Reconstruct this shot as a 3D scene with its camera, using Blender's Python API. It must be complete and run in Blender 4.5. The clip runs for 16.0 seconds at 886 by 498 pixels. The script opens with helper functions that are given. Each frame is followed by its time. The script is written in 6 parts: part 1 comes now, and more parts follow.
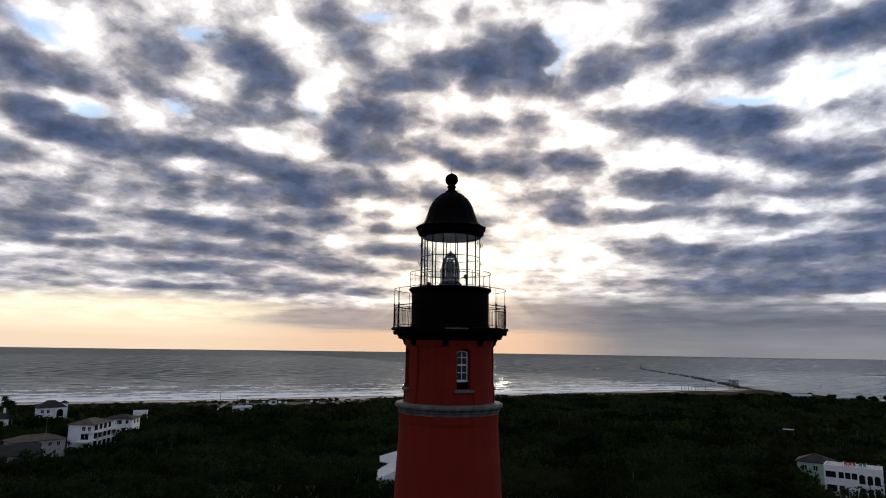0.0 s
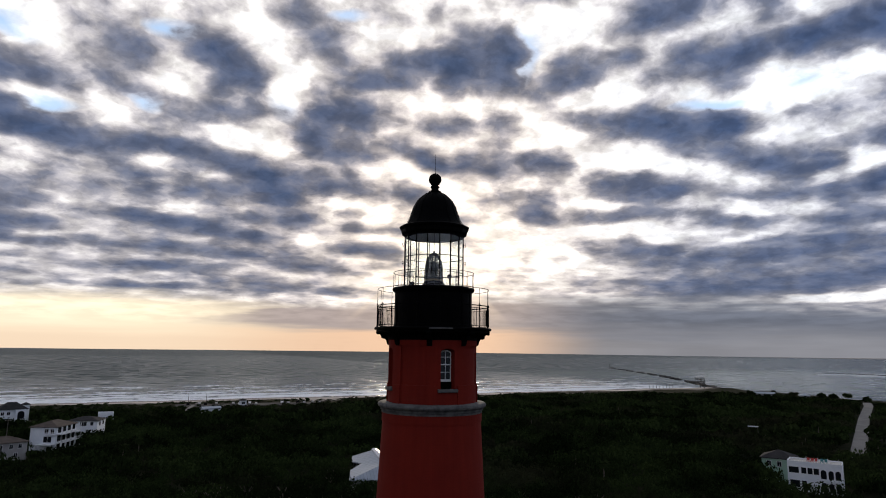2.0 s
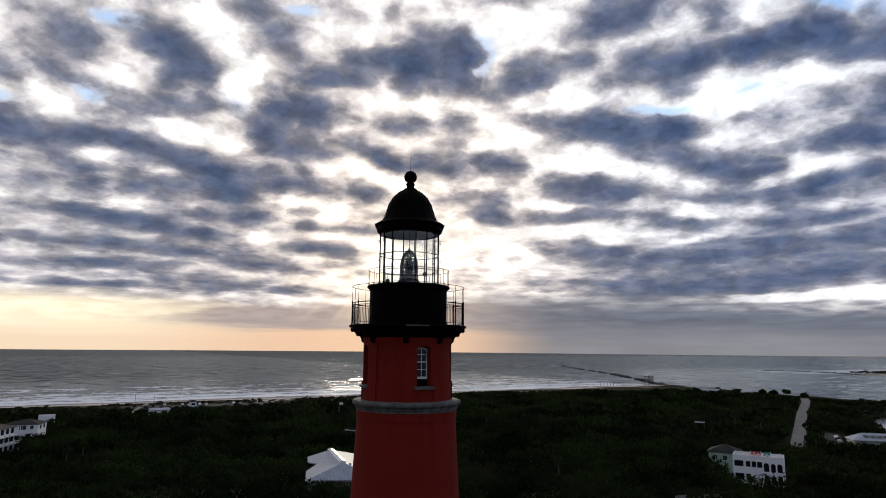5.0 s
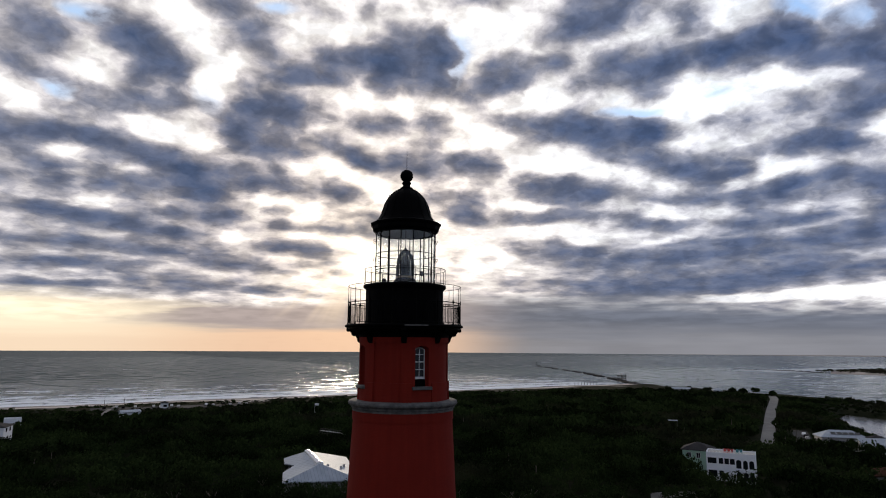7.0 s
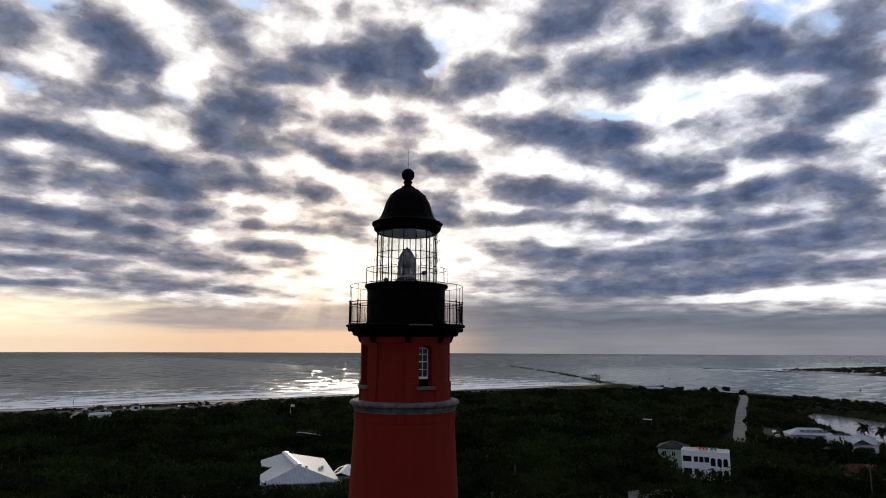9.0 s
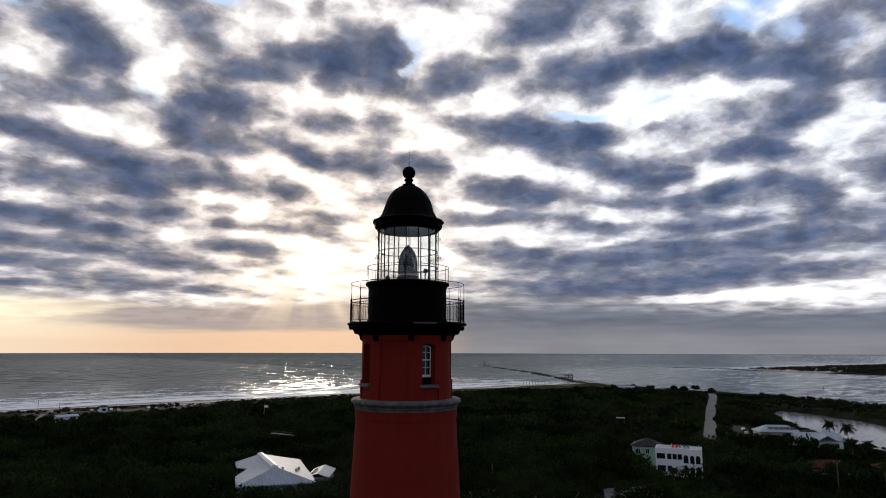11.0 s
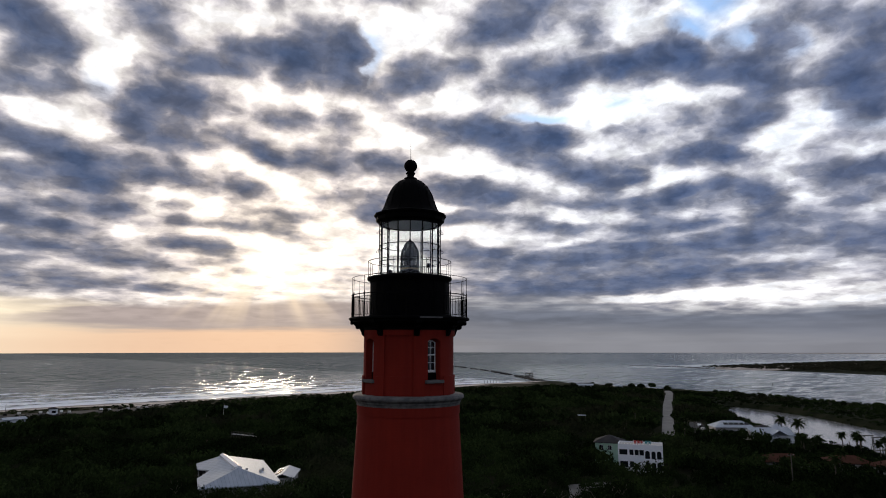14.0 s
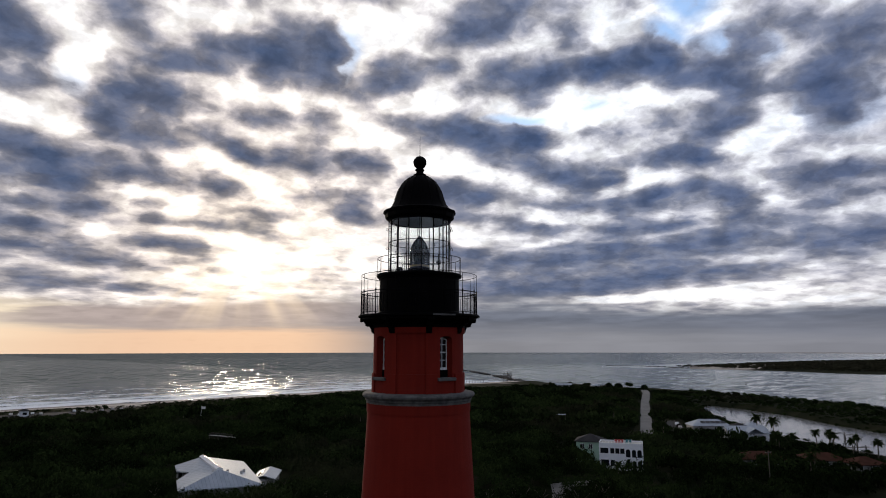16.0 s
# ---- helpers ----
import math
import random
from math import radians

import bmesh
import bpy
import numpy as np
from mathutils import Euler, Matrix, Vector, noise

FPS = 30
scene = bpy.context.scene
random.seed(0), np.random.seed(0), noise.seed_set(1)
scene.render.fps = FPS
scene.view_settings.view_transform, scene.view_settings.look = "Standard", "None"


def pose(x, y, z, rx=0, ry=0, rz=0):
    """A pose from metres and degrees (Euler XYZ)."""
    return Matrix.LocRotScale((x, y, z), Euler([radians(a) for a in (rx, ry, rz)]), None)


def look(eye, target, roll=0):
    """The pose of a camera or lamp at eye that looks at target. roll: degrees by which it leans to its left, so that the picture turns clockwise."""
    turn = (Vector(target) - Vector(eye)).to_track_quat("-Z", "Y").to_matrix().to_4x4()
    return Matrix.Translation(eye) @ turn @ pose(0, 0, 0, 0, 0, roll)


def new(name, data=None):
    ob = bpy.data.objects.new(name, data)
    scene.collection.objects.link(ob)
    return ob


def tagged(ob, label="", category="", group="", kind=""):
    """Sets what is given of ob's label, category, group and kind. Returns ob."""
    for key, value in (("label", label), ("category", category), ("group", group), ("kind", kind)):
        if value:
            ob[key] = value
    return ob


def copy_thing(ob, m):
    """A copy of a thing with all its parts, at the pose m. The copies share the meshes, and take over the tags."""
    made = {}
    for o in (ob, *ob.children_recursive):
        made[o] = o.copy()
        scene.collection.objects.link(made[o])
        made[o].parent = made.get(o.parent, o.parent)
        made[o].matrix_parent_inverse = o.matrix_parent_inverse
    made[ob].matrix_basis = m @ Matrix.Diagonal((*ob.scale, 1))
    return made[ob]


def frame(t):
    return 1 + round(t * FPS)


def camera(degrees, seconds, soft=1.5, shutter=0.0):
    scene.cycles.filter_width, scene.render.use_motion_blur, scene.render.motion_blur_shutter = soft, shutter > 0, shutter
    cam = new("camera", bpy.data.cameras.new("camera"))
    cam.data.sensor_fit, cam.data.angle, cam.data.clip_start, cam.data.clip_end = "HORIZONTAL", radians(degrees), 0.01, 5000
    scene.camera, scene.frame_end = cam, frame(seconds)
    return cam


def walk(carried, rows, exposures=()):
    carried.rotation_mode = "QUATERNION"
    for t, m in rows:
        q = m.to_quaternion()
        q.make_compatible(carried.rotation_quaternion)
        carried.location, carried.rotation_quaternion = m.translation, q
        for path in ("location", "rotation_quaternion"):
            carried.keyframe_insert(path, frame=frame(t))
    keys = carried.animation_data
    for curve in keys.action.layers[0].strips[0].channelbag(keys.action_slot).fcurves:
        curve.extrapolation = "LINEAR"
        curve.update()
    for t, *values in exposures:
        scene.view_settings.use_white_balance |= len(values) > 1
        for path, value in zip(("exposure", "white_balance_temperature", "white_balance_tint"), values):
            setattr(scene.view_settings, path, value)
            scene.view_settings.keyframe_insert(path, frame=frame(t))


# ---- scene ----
cam = camera(70.39, 16.0, soft=1.0)
EXPOSURES = [(0.0, 0.0), (16.0, 0.0)]
# seconds, place, yaw, pitch, roll
ROWS = [
    (0.0, 0.000, -36.813, 44.814, 0.721, 8.835, 0.828),
    (0.5, -0.169, -36.836, 44.810, 0.144, 8.841, 0.797),
    (1.0, -0.330, -36.862, 44.810, -0.517, 8.828, 0.771),
    (1.5, -0.501, -36.883, 44.813, -1.212, 8.826, 0.750),
    (2.0, -0.677, -36.893, 44.811, -1.869, 8.828, 0.728),
    (2.5, -0.859, -36.896, 44.786, -2.479, 8.810, 0.698),
    (3.0, -1.032, -36.894, 44.761, -3.152, 8.800, 0.677),
    (3.5, -1.205, -36.888, 44.744, -3.904, 8.806, 0.661),
    (4.0, -1.407, -36.889, 44.724, -4.684, 8.801, 0.636),
    (6.5, -2.772, -36.635, 44.677, -7.750, 8.829, 0.436),
    (7.0, -3.126, -36.536, 44.675, -8.343, 8.825, 0.411),
    (7.5, -3.499, -36.433, 44.666, -8.913, 8.837, 0.382),
    (8.0, -3.881, -36.338, 44.655, -9.486, 8.839, 0.348),
    (8.5, -4.260, -36.240, 44.644, -10.060, 8.858, 0.318),
    (9.0, -4.647, -36.134, 44.619, -10.647, 8.889, 0.295),
    (11.5, -6.633, -35.616, 44.475, -13.743, 8.876, 0.150),
    (12.0, -7.018, -35.447, 44.428, -14.360, 8.865, 0.135),
    (12.5, -7.394, -35.283, 44.390, -14.979, 8.865, 0.115),
    (13.0, -7.757, -35.128, 44.353, -15.589, 8.845, 0.091),
    (13.5, -8.115, -34.968, 44.303, -16.175, 8.828, 0.064),
    (14.0, -8.498, -34.802, 44.280, -16.770, 8.830, 0.035),
    (14.5, -8.925, -34.614, 44.278, -17.326, 8.855, 0.008),
    (15.0, -9.379, -34.410, 44.242, -17.841, 8.868, -0.014),
    (15.5, -9.799, -34.217, 44.189, -18.331, 8.865, -0.024),
    (16.0, -10.173, -34.048, 44.136, -18.808, 8.845, -0.028),
]
walk(cam, [(t, pose(x, y, z, 0, 0, yaw) @ pose(0, 0, 0, 90 + pitch) @ pose(0, 0, 0, 0, 0, roll)) for t, x, y, z, yaw, pitch, roll in ROWS], EXPOSURES)

# ---- world and light ----
SUN_AZ, SUN_EL = 1.0, 7.5          # degrees clockwise from +y, degrees up


def heading(az, el):
    a, e = radians(az), radians(el)
    return Vector((math.sin(a) * math.cos(e), math.cos(a) * math.cos(e), math.sin(e)))


class Nodes:
    """Short hand for wiring a node tree."""

    def __init__(self, tree):
        self.tree = tree
        tree.nodes.clear()

    def add(self, kind, *ins):
        n = self.tree.nodes.new(kind)
        for i, v in enumerate(ins):
            self.put(n.inputs[i], v)
        return n

    def put(self, socket, v):
        if v is None:
            return
        if isinstance(v, bpy.types.NodeSocket):
            self.tree.links.new(v, socket)
        elif hasattr(socket.default_value, "__len__") and not hasattr(v, "__len__"):
            socket.default_value = [v] * len(socket.default_value)
        else:
            if hasattr(v, "__len__") and len(socket.default_value) == 4 and len(v) == 3:
                v = (*v, 1)
            socket.default_value = v

    def math(self, op, *ins, clamp=False):
        n = self.add("ShaderNodeMath", *ins)
        n.operation, n.use_clamp = op, clamp
        return n.outputs[0]

    def vec(self, op, *ins):
        n = self.add("ShaderNodeVectorMath", *ins)
        n.operation = op
        return n.outputs["Value"] if op in ("LENGTH", "DOT_PRODUCT", "DISTANCE") else n.outputs[0]

    def noise(self, v, scale, detail=4, rough=0.55, out="Fac", distortion=0.0):
        n = self.add("ShaderNodeTexNoise")
        self.put(n.inputs["Vector"], v)
        for k, x in (("Scale", scale), ("Detail", detail), ("Roughness", rough), ("Distortion", distortion)):
            self.put(n.inputs[k], x)
        return n.outputs[out]

    def span(self, v, a, b, c=0.0, d=1.0, smooth=True):
        n = self.add("ShaderNodeMapRange")
        n.interpolation_type = "SMOOTHSTEP" if smooth else "LINEAR"
        for i, x in enumerate((v, a, b, c, d)):
            self.put(n.inputs[i], x)
        return n.outputs[0]

    def ramp(self, v, stops):
        n = self.add("ShaderNodeValToRGB", v)
        el = n.color_ramp.elements
        while len(el) < len(stops):
            el.new(0.5)
        for e, (p, c) in zip(el, stops):
            e.position, e.color = p, (*c, 1)
        return n.outputs[0]

    def mix(self, fac, a, b, blend="MIX"):
        n = self.add("ShaderNodeMix")
        n.data_type, n.blend_type = "RGBA", blend
        self.put(n.inputs[0], fac)
        self.put(n.inputs[6], a)
        self.put(n.inputs[7], b)
        return n.outputs[2]

    def scaled(self, colour, k):
        return self.vec("MULTIPLY", colour, self.add("ShaderNodeCombineXYZ", k, k, k).outputs[0])


LAYER = 0.14          # bends the cloud layer down to the horizon
# cloud heaps: bearing from +y, elevation, half length, half height, lean (degrees), weight
HIGH_CLOUDS_WEST = [
    (-36.2, 20.7, 3.3, 1.4, -11, 0.9), (-26.6, 23.5, 2.2, 1.6, -3, 0.55), (-25.9, 20.6, 2.2, 1.0, 1, 0.35), (-19.5, 24.6, 2.7, 1.9, -16, 0.8), (-16.9, 22.9, 2.7, 1.7, -1, 0.7),
    (-12.9, 27.8, 2.4, 1.1, -6, 0.5), (-9.6, 20.6, 3.4, 1.3, -7, 1), (-9.5, 26.8, 2.8, 2.0, -25, 0.65), (-6.7, 23.1, 3.1, 1.2, 6, 0.55), (-5.6, 20.6, 3.1, 1.0, -1, 0.7),
    (-3.6, 22.9, 2.6, 0.9, 5, 0.5), (-3.0, 25.3, 2.6, 1.8, 19, 0.7), (-2.9, 29.4, 3.8, 1.1, 5, 0.3), (1.6, 25.2, 2.1, 1.6, -7, 0.6), (4.8, 25.1, 4.1, 2.3, -6, 1),
    (8.1, 25.4, 1.9, 1.9, 0, 0.8),
]
HIGH_CLOUDS_EAST = [
    (9.7, 30.0, 3.9, 1.0, -1, 0.4), (13.5, 24.0, 2.7, 1.7, 8, 0.9), (18.9, 24.7, 1.9, 0.9, -4, 0.4), (20.6, 27.8, 3.1, 1.3, 5, 0.7), (25.3, 28.3, 4.0, 1.5, 3, 0.65),
    (25.6, 23.7, 3.4, 1.6, 1, 0.85), (30.3, 27.2, 1.8, 1.3, 11, 0.5), (30.6, 23.8, 3.3, 1.0, 0, 0.8), (36.1, 24.2, 3.8, 1.3, 3, 0.9), (40.1, 24.9, 2.8, 1.4, -2, 0.9),
    (41.5, 22.7, 3.5, 1.0, -7, 0.8), (45.2, 20.9, 2.2, 1.0, -13, 0.8), (45.5, 23.7, 2.2, 1.9, -15, 0.9), (50.3, 24.6, 4.3, 1.6, -14, 0.55), (54.8, 23.0, 2.2, 2.1, -15, 0.6),
]
MIDDLE_CLOUDS_WEST = [
    (-36.3, 14.2, 1.8, 0.6, -3, 0.6), (-35.1, 16.8, 2.6, 1.0, -8, 0.8), (-32.3, 16.4, 3.6, 1.2, -9, 1), (-24.9, 14.0, 2.6, 0.6, -1, 0.7), (-23.6, 16.6, 4.4, 0.9, 2, 0.7),
    (-22.3, 19.3, 2.8, 1.3, -1, 0.45), (-19.6, 15.8, 3.4, 1.1, -7, 0.75), (-18.9, 13.1, 3.8, 0.8, 1, 0.6), (-16.9, 19.8, 3.6, 1.1, -3, 0.45), (-14.4, 15.3, 3.2, 0.9, -3, 0.8),
    (-12.9, 13.4, 2.8, 1.4, -12, 0.85), (-11.4, 18.7, 2.2, 0.9, 7, 0.7), (-8.4, 17.4, 2.9, 1.4, -14, 0.9),
]
MIDDLE_CLOUDS_MIDDLE = [
    (-8.2, 14.3, 2.9, 1.0, -7, 0.7), (-3.2, 18.1, 3.3, 1.1, -7, 0.85), (-2.2, 13.7, 2.6, 1.3, -3, 0.75), (-0.0, 16.6, 2.1, 0.9, -19, 0.6), (2.5, 19.9, 1.9, 0.9, 2, 0.7),
    (4.4, 16.5, 4.0, 1.1, -4, 0.9), (7.6, 20.3, 1.6, 1.1, 1, 0.4), (11.1, 16.5, 2.4, 1.0, 0, 0.7), (13.0, 20.3, 1.9, 1.0, -6, 0.6), (17.1, 14.2, 2.6, 1.0, -2, 0.5),
    (18.8, 19.2, 3.9, 1.2, -11, 0.85), (20.7, 13.6, 3.8, 1.1, -6, 1), (24.2, 18.3, 4.0, 1.7, -13, 1),
]
MIDDLE_CLOUDS_EAST = [
    (27.4, 18.6, 2.0, 1.0, -22, 0.6), (30.6, 15.2, 3.4, 1.2, -11, 1), (32.2, 19.0, 2.7, 0.6, 10, 0.4), (34.6, 14.8, 1.7, 0.6, 0, 0.7), (35.3, 18.4, 2.6, 0.8, 3, 0.5),
    (37.3, 16.0, 1.7, 0.8, -8, 0.5), (40.2, 16.1, 2.7, 0.8, -9, 0.6), (40.8, 13.1, 3.4, 1.3, 5, 0.75), (42.7, 18.0, 2.8, 1.9, 2, 0.9), (43.2, 15.4, 1.8, 0.8, -10, 0.6),
    (52.3, 19.9, 3.0, 1.9, -12, 0.8), (52.8, 17.7, 2.4, 1.7, -50, 0.7), (53.6, 13.7, 1.8, 0.8, -9, 0.8),
]
LOW_CLOUDS_WEST = [
    (-34.5, 11.1, 3.0, 0.8, -2, 0.6), (-34.3, 9.1, 3.8, 0.6, 0, 0.6), (-34.2, 7.8, 3.8, 0.4, -1, 0.5), (-25.1, 12.7, 2.2, 0.8, 2, 0.55), (-24.2, 10.3, 3.4, 0.5, 0, 0.6),
    (-24.0, 7.9, 3.0, 0.5, -1, 0.55), (-23.3, 4.7, 4.6, 0.3, 1, 0.5), (-22.0, 6.5, 4.4, 0.4, 1, 0.5), (-20.3, 10.0, 3.7, 0.6, -2, 0.6), (-18.9, 8.1, 2.9, 0.5, -2, 0.5),
    (-15.3, 9.4, 2.7, 0.5, 1, 0.5), (-14.1, 5.2, 5.4, 0.5, -1, 0.5), (-13.8, 7.6, 4.1, 0.5, -2, 0.55), (-12.7, 11.0, 2.8, 0.8, 1, 0.7),
]
LOW_CLOUDS_MIDDLE = [
    (-8.8, 6.9, 4.3, 0.5, -1, 0.6), (-7.7, 4.7, 3.8, 0.4, 0, 0.45), (-7.1, 11.9, 1.5, 0.4, 4, 0.5), (-5.0, 8.5, 4.5, 0.6, -2, 0.8), (-2.6, 10.4, 3.0, 0.6, -3, 0.6),
    (-1.5, 7.1, 2.0, 0.6, -10, 0.5), (0.9, 11.5, 2.6, 0.6, 2, 0.5), (2.5, 10.1, 1.5, 1.0, -15, 0.7), (10.8, 12.2, 2.6, 1.3, -11, 0.8), (18.1, 8.8, 3.5, 1.0, -7, 0.55),
    (18.1, 11.6, 3.6, 0.5, 1, 0.6), (20.5, 5.5, 5.4, 0.8, -1, 0.6), (22.7, 11.7, 2.5, 0.7, -8, 0.5), (23.6, 7.5, 4.8, 1.1, -5, 0.75),
]
LOW_CLOUDS_EAST = [
    (27.1, 10.6, 4.2, 0.5, 5, 0.5), (29.2, 5.1, 7.0, 0.9, 1, 0.85), (30.2, 8.0, 4.0, 1.4, 0, 0.6), (30.5, 12.8, 3.6, 0.7, -5, 0.65), (34.8, 10.3, 3.8, 0.7, 1, 0.6),
    (36.2, 12.5, 2.5, 1.1, 3, 0.65), (38.7, 6.1, 6.7, 0.9, 1, 0.85), (38.8, 8.4, 6.3, 1.1, 0, 0.75), (40.2, 10.5, 3.0, 0.5, 7, 0.5), (44.2, 9.2, 2.1, 1.1, 4, 0.6),
    (44.4, 12.2, 1.8, 1.1, 5, 0.7), (48.3, 10.5, 4.6, 0.7, 0, 0.6), (50.5, 12.9, 3.4, 1.1, -8, 0.75), (52.0, 8.3, 4.2, 1.3, 1, 0.7),
]
# openings between the clouds
OPENINGS_WEST = [
    (-35.4, 12.9, 2.6, 0.4, 3, 0.6), (-35.2, 7.1, 2.2, 0.3, 2, 0.5), (-34.3, 23.9, 2.3, 0.7, -14, 0.8), (-32.9, 18.5, 2.4, 0.7, -7, 0.8), (-24.7, 19.6, 1.3, 0.4, 6, 0.6),
    (-23.3, 13.4, 1.9, 0.3, 2, 0.5), (-22.5, 21.2, 2.4, 0.6, -17, 0.7), (-20.8, 11.6, 1.6, 0.4, 0, 0.5), (-20.1, 26.1, 2.1, 0.6, -4, 0.5), (-16.3, 26.3, 2.2, 1.5, -20, 0.8),
    (-15.8, 17.0, 2.9, 0.8, -23, 0.9), (-13.0, 21.8, 1.8, 1.3, -23, 0.9), (-8.9, 9.1, 2.4, 0.4, 0, 0.5), (-7.2, 13.0, 2.4, 0.7, -8, 0.8), (-6.4, 26.3, 2.0, 1.3, -22, 0.8),
]
OPENINGS_MIDDLE = [
    (-3.3, 16.1, 3.1, 0.7, -2, 0.8), (-2.1, 11.2, 3.1, 0.4, -1, 0.5), (-1.2, 27.3, 2.7, 0.9, 4, 0.3), (0.8, 15.3, 2.1, 0.6, -14, 0.6), (1.3, 8.2, 2.3, 1.8, 18, 0.7),
    (1.9, 14.1, 2.3, 0.8, -14, 0.8), (2.2, 21.9, 5.9, 0.7, -1, 0.8), (11.9, 8.4, 3.1, 2.1, 0, 0.4), (11.9, 18.6, 2.7, 0.9, -16, 0.7), (13.0, 28.0, 3.9, 1.8, 25, 0.9),
    (14.5, 10.4, 3.1, 0.6, -6, 0.7), (14.5, 12.5, 2.1, 0.5, -1, 0.6), (16.7, 21.9, 2.9, 1.0, -3, 0.8), (17.7, 16.4, 6.2, 0.5, -7, 0.9), (20.6, 9.8, 2.7, 0.9, -8, 0.8),
]
OPENINGS_EAST = [
    (28.0, 9.4, 2.8, 0.4, 9, 0.7), (29.1, 18.4, 1.9, 1.0, 21, 0.7), (29.4, 11.1, 3.2, 0.4, -1, 0.8), (32.3, 20.8, 4.8, 0.9, 8, 0.9), (34.4, 4.2, 8.6, 0.3, 1, 0.8),
    (34.4, 11.5, 1.7, 0.4, 1, 0.5), (35.5, 21.5, 2.6, 0.6, 2, 0.7), (36.7, 14.0, 2.9, 0.6, 8, 0.8), (37.0, 4.2, 6.3, 0.3, 1, 0.8), (39.7, 20.8, 2.4, 0.6, 1, 0.4),
    (41.2, 4.5, 3.9, 0.6, 0, 0.6), (42.1, 10.9, 2.6, 0.3, 6, 0.5), (47.2, 16.9, 2.0, 1.6, 20, 0.8), (49.7, 3.7, 5.4, 0.6, 1, 0.6), (53.3, 10.6, 2.1, 0.4, -1, 0.6),
]
# patches of clear blue
BLUE_PATCHES = [
    (9.4, 25.7, 1.0, 1.6, 0, 0.9), (-8.3, 28.9, 1.8, 0.4, 8, 0.8), (-22.9, 25.4, 1.8, 0.6, -9, 0.7), (-24.5, 19.7, 1.1, 0.4, 0, 0.7), (25.7, 20.2, 2.2, 0.4, 0, 0.9),
    (33.0, 21.0, 1.3, 0.4, 3, 0.4), (39.8, 26.2, 2.5, 0.6, -8, 0.8), (40.8, 28.2, 2.4, 1.1, -10, 0.8), (45.6, 24.5, 2.2, 1.3, -11, 0.6), (52.6, 19.0, 2.3, 2.1, -29, 0.5),
    (-32.1, 18.0, 1.6, 0.5, 5, 0.8), (-35.8, 23.3, 1.9, 0.6, -9, 0.7), (-13.1, 20.8, 0.9, 0.9, -19, 0.4),
]
HEAPS = HIGH_CLOUDS_WEST + HIGH_CLOUDS_EAST + MIDDLE_CLOUDS_WEST + MIDDLE_CLOUDS_MIDDLE + MIDDLE_CLOUDS_EAST + LOW_CLOUDS_WEST + LOW_CLOUDS_MIDDLE + LOW_CLOUDS_EAST
OPENINGS = OPENINGS_WEST + OPENINGS_MIDDLE + OPENINGS_EAST


